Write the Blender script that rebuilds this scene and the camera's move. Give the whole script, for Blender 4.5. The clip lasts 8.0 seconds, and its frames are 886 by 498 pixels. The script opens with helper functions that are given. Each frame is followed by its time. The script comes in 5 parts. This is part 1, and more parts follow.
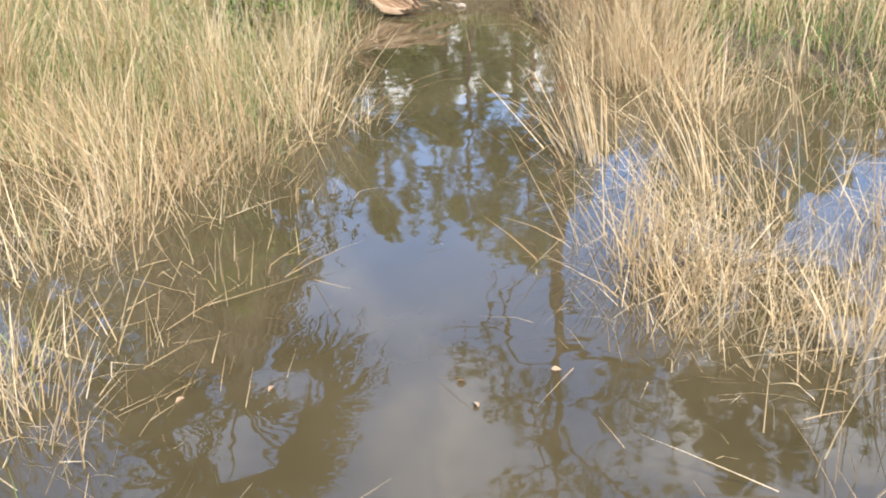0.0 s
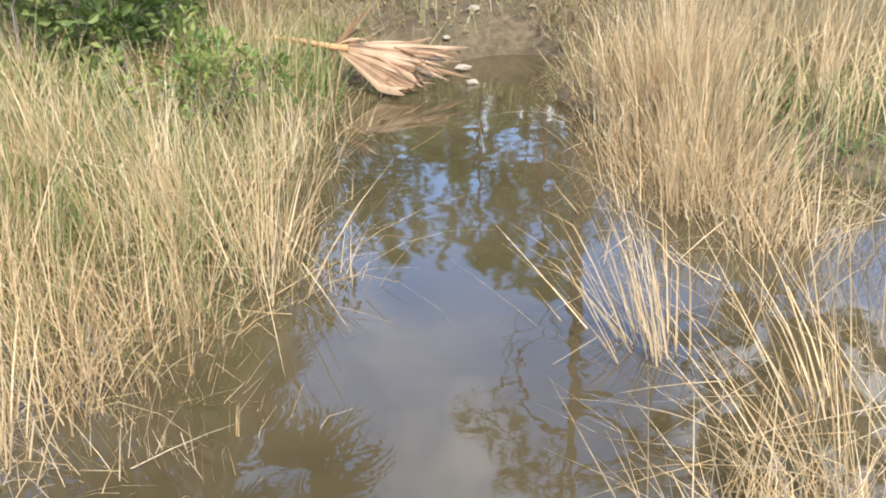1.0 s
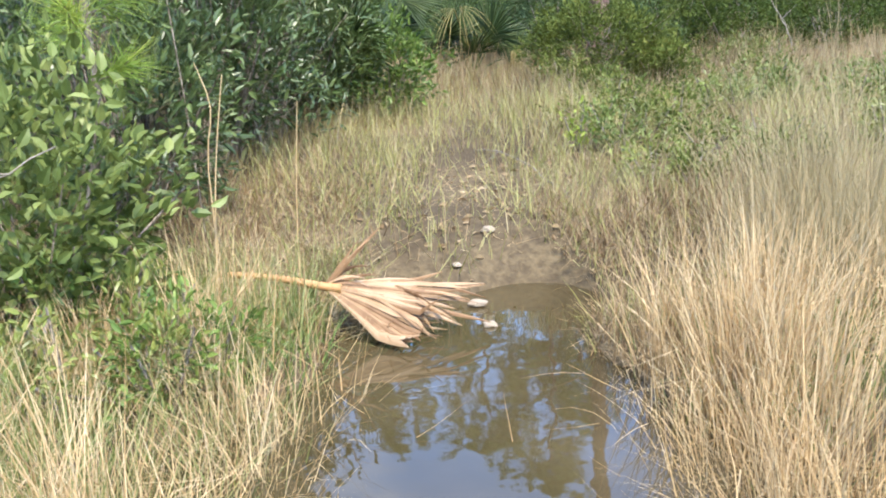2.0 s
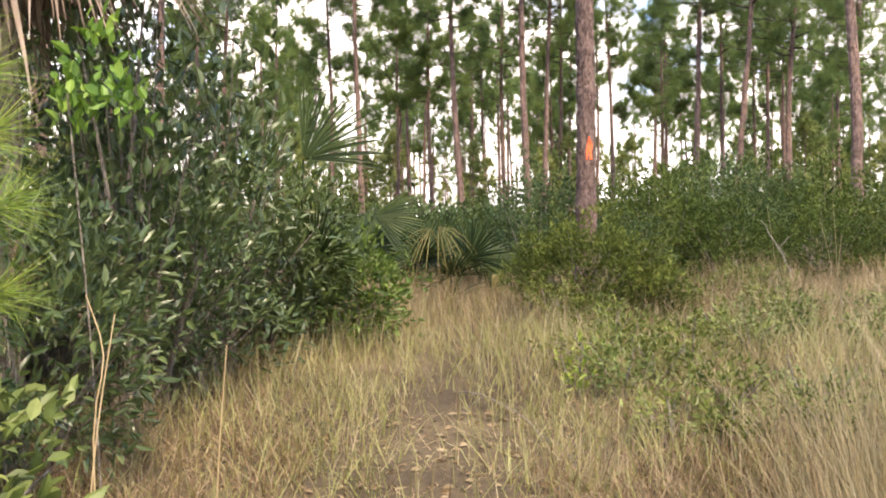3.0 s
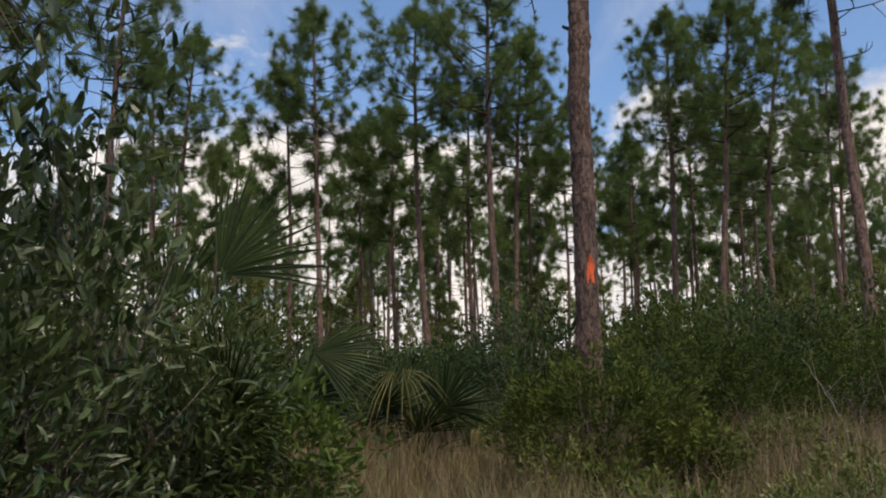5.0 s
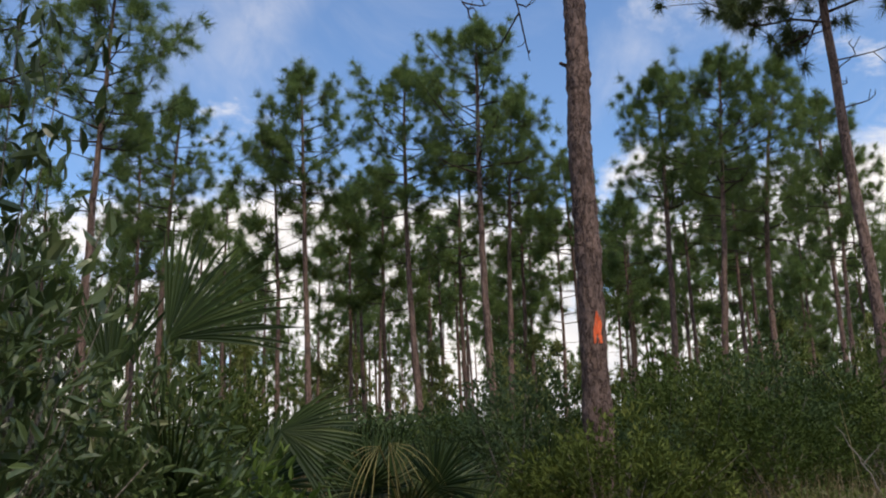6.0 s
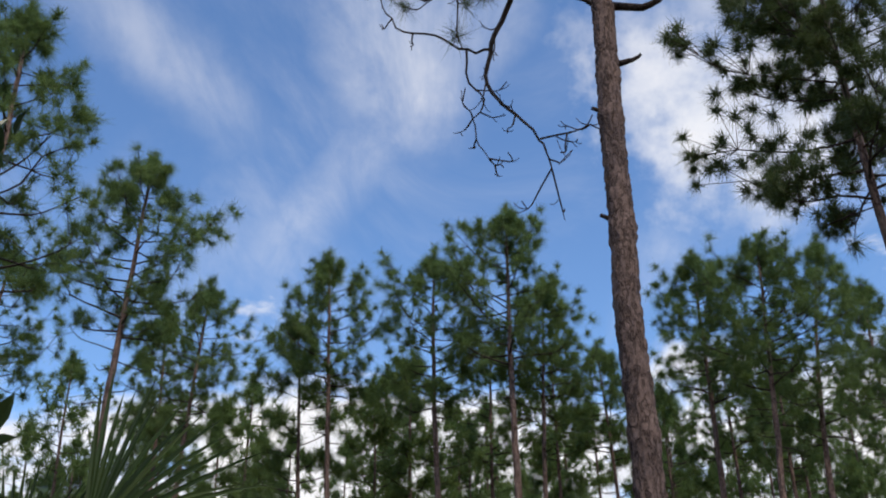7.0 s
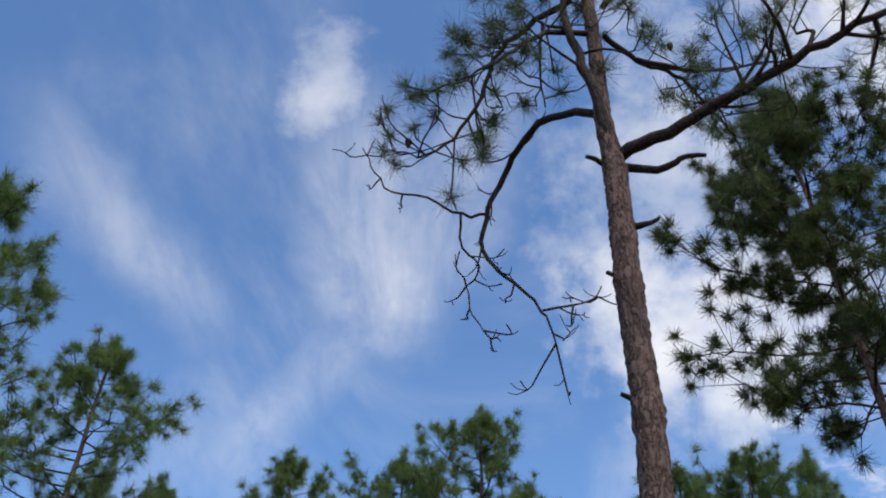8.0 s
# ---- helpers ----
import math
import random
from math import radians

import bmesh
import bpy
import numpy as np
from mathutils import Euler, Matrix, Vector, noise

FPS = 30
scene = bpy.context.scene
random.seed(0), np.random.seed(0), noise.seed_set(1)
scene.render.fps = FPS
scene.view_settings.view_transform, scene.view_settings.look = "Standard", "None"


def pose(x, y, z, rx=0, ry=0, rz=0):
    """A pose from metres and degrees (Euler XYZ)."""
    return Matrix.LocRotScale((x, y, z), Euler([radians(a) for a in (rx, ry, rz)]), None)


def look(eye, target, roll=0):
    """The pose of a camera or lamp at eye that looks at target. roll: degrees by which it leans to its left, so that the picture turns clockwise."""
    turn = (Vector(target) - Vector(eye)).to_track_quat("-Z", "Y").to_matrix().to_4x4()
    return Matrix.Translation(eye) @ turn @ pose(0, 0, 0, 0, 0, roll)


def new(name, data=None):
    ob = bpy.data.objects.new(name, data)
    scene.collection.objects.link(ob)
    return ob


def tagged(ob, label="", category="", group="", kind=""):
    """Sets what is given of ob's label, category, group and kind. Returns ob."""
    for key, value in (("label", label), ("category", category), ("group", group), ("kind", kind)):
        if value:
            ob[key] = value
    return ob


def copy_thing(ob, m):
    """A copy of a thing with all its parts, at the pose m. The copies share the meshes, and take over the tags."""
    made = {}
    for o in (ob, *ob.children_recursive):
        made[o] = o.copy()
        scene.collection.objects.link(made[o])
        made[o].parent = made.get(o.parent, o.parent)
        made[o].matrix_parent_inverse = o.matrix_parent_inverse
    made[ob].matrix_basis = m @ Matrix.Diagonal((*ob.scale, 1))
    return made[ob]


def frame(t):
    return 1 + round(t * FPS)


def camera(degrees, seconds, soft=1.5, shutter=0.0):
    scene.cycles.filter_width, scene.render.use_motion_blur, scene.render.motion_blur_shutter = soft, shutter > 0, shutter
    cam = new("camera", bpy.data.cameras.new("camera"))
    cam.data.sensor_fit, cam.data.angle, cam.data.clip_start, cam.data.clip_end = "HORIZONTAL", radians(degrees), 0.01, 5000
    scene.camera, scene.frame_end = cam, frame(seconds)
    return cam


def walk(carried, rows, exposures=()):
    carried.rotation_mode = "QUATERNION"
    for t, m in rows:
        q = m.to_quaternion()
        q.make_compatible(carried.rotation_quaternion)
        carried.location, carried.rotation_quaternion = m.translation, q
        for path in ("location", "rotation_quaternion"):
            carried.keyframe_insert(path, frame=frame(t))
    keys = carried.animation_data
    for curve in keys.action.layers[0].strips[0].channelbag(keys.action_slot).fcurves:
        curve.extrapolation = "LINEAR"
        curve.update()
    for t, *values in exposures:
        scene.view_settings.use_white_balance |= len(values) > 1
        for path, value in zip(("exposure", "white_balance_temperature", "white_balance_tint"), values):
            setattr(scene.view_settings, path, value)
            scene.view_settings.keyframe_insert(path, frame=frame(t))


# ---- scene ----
cam = camera(52.95, 8.0, soft=2.0)
PATH = [
    (0.0, pose(0.044, -0.116, 1.325, 63.75, 1.51, -1.41)),
    (0.5, pose(0.054, 0.491, 1.374, 64.66, 1.59, -0.73)),
    (1.0, pose(0.087, 1.075, 1.414, 65.31, 1.61, -0.77)),
    (1.5, pose(0.073, 1.617, 1.454, 69.09, 2.08, -0.95)),
    (2.0, pose(0.066, 2.179, 1.510, 76.44, 2.08, -0.62)),
    (2.2, pose(0.063, 2.413, 1.549, 79.48, 2.15, -0.63)),
    (3.3, pose(0.070, 3.692, 1.568, 94.36, 0.44, -3.04)),
    (3.5, pose(0.065, 3.927, 1.575, 97.32, 0.81, -3.62)),
    (4.0, pose(0.118, 4.454, 1.568, 101.47, 1.62, -3.59)),
    (4.5, pose(0.157, 5.042, 1.599, 100.87, 0.61, -3.27)),
    (4.7, pose(0.143, 5.288, 1.566, 99.41, 0.68, -3.69)),
    (5.8, pose(0.216, 6.235, 1.658, 102.01, 2.14, -5.40)),
    (6.0, pose(0.243, 6.457, 1.680, 103.55, 1.90, -4.78)),
    (6.5, pose(0.262, 7.117, 1.776, 110.22, 1.55, -4.13)),
    (7.0, pose(0.420, 7.719, 1.850, 116.30, 1.17, -2.88)),
    (7.5, pose(0.496, 8.312, 2.014, 122.98, 0.22, -3.30)),
    (8.0, pose(0.342, 8.856, 2.191, 129.48, 0.21, -5.70)),
]
EXPOSURES = [(0.0, 2.04, 6850, 10), (1.5, 2.02, 6850, 10), (2.1, 2.22, 6600, 9), (3.3, 1.58, 8700, 19), (3.6, 1.28, 8900, 18), (4.5, 0.06, 8000, 13),
             (4.9, -0.06, 7700, 13), (5.8, 0.12, 7400, 12), (6.5, 0.02, 6900, 11), (8.0, 0.02, 6650, 10)]
walk(cam, PATH, EXPOSURES)

# ---- light ----
SUN_ELEVATION, SUN_AZIMUTH = radians(57), radians(158)  # azimuth clockwise from +y
sun = new("sun", bpy.data.lights.new("sun", "SUN"))
sun.data.energy, sun.data.angle, sun.data.color = 2.4, radians(9), (1.0, 0.93, 0.82)
sun_way = Vector((math.sin(SUN_AZIMUTH) * math.cos(SUN_ELEVATION), math.cos(SUN_AZIMUTH) * math.cos(SUN_ELEVATION), math.sin(SUN_ELEVATION)))
sun.matrix_world = look(sun_way * 50, (0, 0, 0))


class Nodes:
    """Short ways to add nodes to a tree."""

    def __init__(self, tree):
        self.tree = tree
        tree.nodes.clear()

    def add(self, kind, props=None, **inputs):
        n = self.tree.nodes.new(kind)
        p = props or {}
        if "operation" in p:
            n.operation = p["operation"]
        if "use_clamp" in p:
            n.use_clamp = p["use_clamp"]
        if "feature" in p:
            n.feature = p["feature"]
        if "interpolation_type" in p:
            n.interpolation_type = p["interpolation_type"]
        if "data_type" in p:
            n.data_type, n.blend_type = p["data_type"], p["blend_type"]
        if "sky_type" in p:
            n.sky_type, n.sun_disc, n.sun_elevation, n.sun_rotation = p["sky_type"], False, p["sun_elevation"], p["sun_rotation"]
            n.air_density, n.dust_density, n.ozone_density = p["air_density"], p["dust_density"], p["ozone_density"]
        for k, v in inputs.items():
            self.put(n, k, v)
        return n

    def put(self, n, k, v):
        socket = n.inputs[int(k[1:])] if k[0] == "i" and k[1:].isdigit() else n.inputs[k.replace("_", " ")]
        if isinstance(v, bpy.types.NodeSocket):
            self.tree.links.new(v, socket)
        else:
            socket.default_value = v

    def math(self, op, a, b=0.0, c=0.0, clamp=False):
        return self.add("ShaderNodeMath", {"operation": op, "use_clamp": clamp}, i0=a, i1=b, i2=c).outputs[0]

    def vmath(self, op, a, b=(0, 0, 0)):
        n = self.add("ShaderNodeVectorMath", {"operation": op}, i0=a, i1=b)
        return n.outputs["Value"] if op in ("DOT_PRODUCT", "LENGTH", "DISTANCE") else n.outputs["Vector"]

    def ramp(self, fac, stops, interpolation="LINEAR"):
        n = self.add("ShaderNodeValToRGB", None, Fac=fac)
        r = n.color_ramp
        r.interpolation = interpolation
        while len(r.elements) < len(stops):
            r.elements.new(0.5)
        for e, (p, c) in zip(r.elements, stops):
            e.position = p
            e.color = (*c, 1) if isinstance(c, tuple) else (c, c, c, 1)
        return n.outputs["Color"]

    def noise(self, vector, scale, detail=3.0, rough=0.55, distort=0.0):
        return self.add("ShaderNodeTexNoise", None, Vector=vector, Scale=scale, Detail=detail, Roughness=rough, Distortion=distort).outputs["Fac"]

    def mapped(self, vector, scale=(1, 1, 1), rotation=(0, 0, 0), location=(0, 0, 0)):
        return self.add("ShaderNodeMapping", None, Vector=vector, Location=location, Rotation=rotation, Scale=scale).outputs["Vector"]

    def mix(self, fac, a, b, blend="MIX"):
        n = self.add("ShaderNodeMix", {"data_type": "RGBA", "blend_type": blend})
        self.put(n, "i0", fac), self.put(n, "i6", a), self.put(n, "i7", b)
        return n.outputs[2]

    def fit(self, v, a, b, c=0.0, d=1.0, smooth=True):
        return self.add("ShaderNodeMapRange", {"interpolation_type": "SMOOTHSTEP" if smooth else "LINEAR"}, i0=v, i1=a, i2=b, i3=c, i4=d).outputs[0]


def sky_world():
    w = bpy.data.worlds.new("sky")
    w.use_nodes = True
    n = Nodes(w.node_tree)
    scene.world = w
    sky = n.add("ShaderNodeTexSky", {"sky_type": "NISHITA", "sun_disc": False, "sun_elevation": SUN_ELEVATION,
                                     "sun_rotation": SUN_AZIMUTH, "air_density": 1.0, "dust_density": 0.6, "ozone_density": 2.0}).outputs["Color"]
    way = n.add("ShaderNodeTexCoord").outputs["Generated"]
    parts = n.add("ShaderNodeSeparateXYZ", None, Vector=way)
    up = parts.outputs["Z"]
    level = n.math("MAXIMUM", n.math("ADD", up, 0.12), 0.05)
    flat = n.add("ShaderNodeCombineXYZ", None, X=n.math("DIVIDE", parts.outputs["X"], level), Y=n.math("DIVIDE", parts.outputs["Y"], level), Z=0.0).outputs[0]
    # thin high streaks
    veil = n.noise(n.mapped(flat, (1.0, 0.40, 1), (0, 0, radians(-18))), 1.7, 7, 0.62, 1.0)
    veil = n.fit(veil, 0.42, 0.85, 0.0, 0.42)
    warp = n.noise(way, 4.5, 6, 0.62)
    wisp = n.noise(n.mapped(flat, (2.6, 0.8, 1), (0, 0, radians(-22))), 3.0, 6, 0.62, 0.6)
    wisp = n.fit(wisp, 0.28, 0.72, 0.25, 1.0)
    fluff = n.noise(way, 14.0, 6, 0.6)

    def streak(a, b, width, soft):
        """A band of cirrus between two ways over the sky."""
        a, b = Vector(a).normalized(), Vector(b).normalized()
        side = a.cross(b).normalized()
        mid = ((a + b) / 2).normalized()
        reach = (a - mid).length
        off = n.math("ABSOLUTE", n.math("ADD", n.vmath("DOT_PRODUCT", way, tuple(side)), n.math("MULTIPLY", n.math("SUBTRACT", warp, 0.5), width * 2.4)))
        far = n.math("ADD", n.vmath("DISTANCE", way, tuple(mid)), n.math("MULTIPLY", n.math("SUBTRACT", warp, 0.5), reach))
        band = n.math("MULTIPLY", n.fit(off, width * 1.3, 0.0, 0.0, soft), n.fit(far, reach * 1.5, reach * 0.5))
        return n.math("MULTIPLY", band, wisp)

    def puff(c, size, strength):
        far = n.vmath("DISTANCE", way, tuple(Vector(c).normalized()))
        rag = n.math("ADD", n.math("MULTIPLY", n.math("SUBTRACT", warp, 0.5), size * 3.0), n.math("MULTIPLY", n.math("SUBTRACT", fluff, 0.5), size * 1.4))
        return n.math("MULTIPLY", n.fit(n.math("ADD", far, rag), size * 1.15, size * 0.15, 0.0, strength), n.fit(fluff, 0.25, 0.6, 0.7, 1.0))

    cloud = veil
    for s in (streak((-0.158, 0.893, 0.425), (0.037, 0.807, 0.590), 0.045, 0.38), streak((0.006, 0.836, 0.551), (-0.007, 0.668, 0.743), 0.085, 0.62),
              streak((-0.348, 0.643, 0.683), (-0.164, 0.824, 0.546), 0.05, 0.33), streak((0.006, 0.836, 0.551), (0.135, 0.610, 0.780), 0.07, 0.4),
              puff((0.326, 0.780, 0.527), 0.11, 0.95), puff((0.385, 0.775, 0.491), 0.09, 0.85), puff((-0.076, 0.662, 0.745), 0.065, 0.6),
              puff((0.314, 0.612, 0.725), 0.16, 0.6), puff((0.456, 0.494, 0.742), 0.18, 0.8), puff((0.427, 0.731, 0.540), 0.12, 0.6)):
        cloud = n.math("MAXIMUM", cloud, s)
    # heaped clouds low over the horizon
    heap = n.noise(n.mapped(way, (1, 1, 2.2)), 3.2, 7, 0.58, 0.3)
    low = n.math("ADD", heap, n.fit(up, 0.46, 0.14, -0.16, 0.20))
    low = n.fit(low, 0.50, 0.62, 0.0, 1.0)
    cloud = n.math("MAXIMUM", cloud, low)
    shade = n.ramp(n.noise(n.mapped(way, (1, 1, 2)), 6.0, 5), [(0.3, (0.72, 0.77, 0.86)), (0.65, (1.0, 1.0, 1.0))])
    white = n.mix(1.0, shade, (CLOUD, CLOUD, CLOUD * 1.02, 1), "MULTIPLY")
    colour = n.mix(cloud, n.mix(1.0, sky, (SKY_GAIN * 0.725, SKY_GAIN * 0.93, SKY_GAIN * 1.14, 1), "MULTIPLY"), white)
    back = n.add("ShaderNodeBackground", None, Color=colour, Strength=0.10)
    out = n.add("ShaderNodeOutputWorld")
    n.tree.links.new(back.outputs[0], out.inputs[0])


SKY_GAIN, CLOUD = 1.75, 10.5
sky_world()

# ---- materials ----
def material(name):
    m = bpy.data.materials.new(name)
    m.use_nodes = True
    return m, Nodes(m.node_tree)


def finish(n, shader):
    n.tree.links.new(shader, n.add("ShaderNodeOutputMaterial").inputs[0])


def leafy(name, stops, through_light=0.3, rough=0.5, patch=0.9, gloss=0.4, single=False, each=0.72, region=0.9):
    """Blades, needles and leaves: colour varies from piece to piece and from place to place."""
    m, n = material(name)
    g = n.add("ShaderNodeNewGeometry")
    place = g.outputs["Position"]
    vary = n.add("ShaderNodeObjectInfo").outputs["Random"] if single else g.outputs["Random Per Island"]
    fac = n.math("ADD", n.math("MULTIPLY", vary, each), n.math("MULTIPLY", n.math("SUBTRACT", n.noise(place, patch, 3), 0.36), region), clamp=True)
    colour = n.ramp(fac, stops)
    grain = n.noise(place, 60.0, 2)
    colour = n.mix(n.math("MULTIPLY", grain, 0.35), colour, n.mix(1.0, colour, (0.55, 0.5, 0.42, 1), "MULTIPLY"))
    p = n.add("ShaderNodeBsdfPrincipled", None, Base_Color=colour, Roughness=rough, Specular_IOR_Level=gloss)
    t = n.add("ShaderNodeBsdfTranslucent", None, Color=colour)
    mix = n.add("ShaderNodeMixShader", None, i0=through_light, i1=p.outputs[0], i2=t.outputs[0])
    finish(n, mix.outputs[0])
    return m


TAWNY = leafy("tawny_grass", [(0.0, (0.279, 0.180, 0.082)), (0.35, (0.492, 0.353, 0.180)), (1.0, (0.656, 0.541, 0.344))], 0.3, 0.55, 1.3)
STRAW = leafy("straw_grass", [(0.0, (0.240, 0.150, 0.068)), (0.3, (0.454, 0.309, 0.151)), (0.65, (0.610, 0.450, 0.244)), (1.0, (0.741, 0.599, 0.390))], 0.3, 0.55, 1.3)
GREEN_GRASS = leafy("green_grass", [(0.0, (0.109, 0.143, 0.039)), (0.5, (0.219, 0.254, 0.078)), (1.0, (0.375, 0.359, 0.176))], 0.35, 0.5, 1.3)
WEED = leafy("green_weeds", [(0.0, (0.06, 0.10, 0.025)), (0.5, (0.14, 0.20, 0.055)), (1.0, (0.28, 0.32, 0.11))], 0.3, 0.55, 1.3, 0.3)
RUST_GRASS = leafy("rust_grass", [(0.0, (0.108, 0.064, 0.030)), (0.45, (0.247, 0.166, 0.086)), (1.0, (0.412, 0.324, 0.187))], 0.25, 0.6, 0.7)
MEADOW_GRASS = leafy("meadow_grass", [(0.0, (0.150, 0.160, 0.045)), (0.5, (0.330, 0.325, 0.110)), (1.0, (0.520, 0.470, 0.230))], 0.35, 0.55, 1.0)
DEAD_STEM = leafy("dead_stems", [(0.0, (0.075, 0.043, 0.024)), (0.5, (0.170, 0.105, 0.062)), (1.0, (0.330, 0.235, 0.150))], 0.15, 0.7, 0.8)
PALE_GRASS = leafy("pale_grass", [(0.0, (0.195, 0.148, 0.070)), (0.5, (0.343, 0.281, 0.148)), (1.0, (0.468, 0.398, 0.242))], 0.25, 0.6, 0.8)
NEEDLE = leafy("pine_needles", [(0.0, (0.074, 0.120, 0.038)), (0.5, (0.184, 0.267, 0.081)), (1.0, (0.320, 0.379, 0.134))], 0.44, 0.55, 0.9, 0.2, each=0.34, region=1.4)
# NEEDLE darkened: shade of crowns seen from below against the sky, in the colour
NEEDLE_SHADED = leafy("shaded_needles", [(0.0, (0.044, 0.068, 0.022)), (0.5, (0.102, 0.140, 0.043)), (1.0, (0.185, 0.212, 0.078))], 0.30, 0.5, 0.9, 0.25, each=0.34, region=1.4)
NEEDLE_FRESH = leafy("young_needles", [(0.0, (0.132, 0.220, 0.033)), (0.6, (0.264, 0.374, 0.066)), (1.0, (0.462, 0.440, 0.110))], 0.35, 0.45, 2.0)
LEAF_BAY = leafy("bay_leaves", [(0.0, (0.024, 0.044, 0.014)), (0.5, (0.070, 0.110, 0.034)), (0.85, (0.123, 0.168, 0.060)), (1.0, (0.222, 0.221, 0.108))], 0.26, 0.36, 0.8, 0.5)
LEAF_BRIGHT = leafy("bright_leaves", [(0.0, (0.068, 0.145, 0.021)), (0.5, (0.145, 0.272, 0.038)), (1.0, (0.289, 0.408, 0.068))], 0.35, 0.48, 1.5, 0.3)
LEAF_FRESH = leafy("fresh_leaves", [(0.0, (0.040, 0.075, 0.014)), (0.5, (0.095, 0.155, 0.030)), (1.0, (0.20, 0.27, 0.060))], 0.3, 0.45, 1.5, 0.3)
LEAF_SHRUB = leafy("shrub_leaves", [(0.0, (0.068, 0.086, 0.018)), (0.5, (0.176, 0.209, 0.046)), (1.0, (0.351, 0.351, 0.101))], 0.25, 0.4, 1.5, each=0.34, region=1.5)
LEAF_GALL = leafy("gallberry_leaves", [(0.0, (0.039, 0.059, 0.012)), (0.5, (0.111, 0.142, 0.030)), (1.0, (0.275, 0.275, 0.074))], 0.25, 0.6, 1.8, 0.12, each=0.30, region=1.6)
LEAF_MYRTLE = leafy("myrtle_leaves", [(0.0, (0.061, 0.094, 0.022)), (0.5, (0.138, 0.182, 0.046)), (1.0, (0.264, 0.297, 0.099))], 0.3, 0.5, 0.8, 0.3)
LEAF_YELLOW = leafy("yellow_leaves", [(0.0, (0.180, 0.266, 0.035)), (1.0, (0.390, 0.455, 0.084))], 0.35, 0.4, 1.5)
FAN_GREEN = leafy("palmetto_fans", [(0.0, (0.014, 0.028, 0.008)), (0.6, (0.034, 0.058, 0.015)), (1.0, (0.085, 0.105, 0.032))], 0.15, 0.5, 0.8, 0.2)
FAN_OLD = leafy("old_fans", [(0.0, (0.10, 0.085, 0.025)), (0.6, (0.20, 0.17, 0.055)), (1.0, (0.34, 0.29, 0.11))], 0.25, 0.5, 2.0)
FAN_DEAD = leafy("dead_fans", [(0.0, (0.09, 0.055, 0.035)), (0.5, (0.22, 0.15, 0.10)), (1.0, (0.44, 0.34, 0.25))], 0.15, 0.6, 2.0)
FROND_DRY = leafy("dry_frond", [(0.0, (0.120, 0.060, 0.027)), (0.35, (0.253, 0.146, 0.073)), (0.65, (0.349, 0.223, 0.121)), (1.0, (0.422, 0.291, 0.179))], 0.2, 0.6, 9.0, 0.3, True, 0.85, 0.9)

FROND_STALK = leafy("frond_stalk", [(0.0, (0.302, 0.150, 0.056)), (1.0, (0.446, 0.258, 0.112))], 0.0, 0.5, 6.0)
LEAF_THICKET = leafy("thicket_leaves", [(0.0, (0.029, 0.050, 0.012)), (0.5, (0.081, 0.115, 0.025)), (1.0, (0.187, 0.208, 0.056))], 0.28, 0.65, 0.9, 0.1, each=0.30, region=1.6)
LEAF_BLUISH = leafy("bluish_leaves", [(0.0, (0.030, 0.052, 0.018)), (0.5, (0.075, 0.115, 0.042)), (1.0, (0.16, 0.20, 0.085))], 0.28, 0.6, 0.9, 0.15, each=0.35, region=1.5)
LEAF_PALE = leafy("pale_wood_leaves", [(0.0, (0.10, 0.13, 0.035)), (0.5, (0.20, 0.24, 0.07)), (1.0, (0.34, 0.36, 0.13))], 0.35, 0.6, 0.2, 0.2)


def bark(name, dark, mid, light, size, rough=0.9):
    """Flaking bark: long upright scales with broken seams between them."""
    m, n = material(name)
    place = n.add("ShaderNodeTexCoord").outputs["Object"]
    long = n.mapped(place, (1, 1, 0.22))
    bent = n.vmath("ADD", long, n.vmath("MULTIPLY", n.add("ShaderNodeTexNoise", None, Vector=place, Scale=9.0 / size, Detail=4.0).outputs["Color"], (0.10 * size, 0.10 * size, 0.05 * size)))
    ridge = n.math("ABSOLUTE", n.math("SUBTRACT", n.noise(bent, 13.0 / size, 3, 0.55), 0.5))
    seam = n.fit(n.math("ADD", ridge, n.math("MULTIPLY", n.math("SUBTRACT", n.noise(place, 17.0 / size, 3), 0.5), 0.12)), 0.0, 0.075)
    scale_tone = n.noise(n.mapped(place, (1, 1, 0.5)), 22.0 / size, 2)
    fine = n.noise(place, 70.0 / size, 4, 0.65)
    colour = n.ramp(n.math("ADD", n.math("MULTIPLY", fine, 0.5), n.math("MULTIPLY", scale_tone, 0.5)), [(0.34, mid), (0.66, light)])
    colour = n.mix(n.fit(n.noise(place, 1.6, 3), 0.42, 0.66), colour, n.mix(1.0, colour, (0.80, 0.82, 0.86, 1), "MULTIPLY"))
    colour = n.mix(seam, n.mix(0.35, (*dark, 1), colour), colour)
    height = n.math("ADD", n.math("MULTIPLY", seam, 0.7), n.math("ADD", n.math("MULTIPLY", fine, 0.25), n.math("MULTIPLY", scale_tone, 0.5)))
    bump = n.add("ShaderNodeBump", None, Strength=1.0, Distance=0.022 * size, Height=height)
    finish(n, n.add("ShaderNodeBsdfPrincipled", None, Base_Color=colour, Roughness=rough, Specular_IOR_Level=0.2, Normal=bump.outputs[0]).outputs[0])
    return m


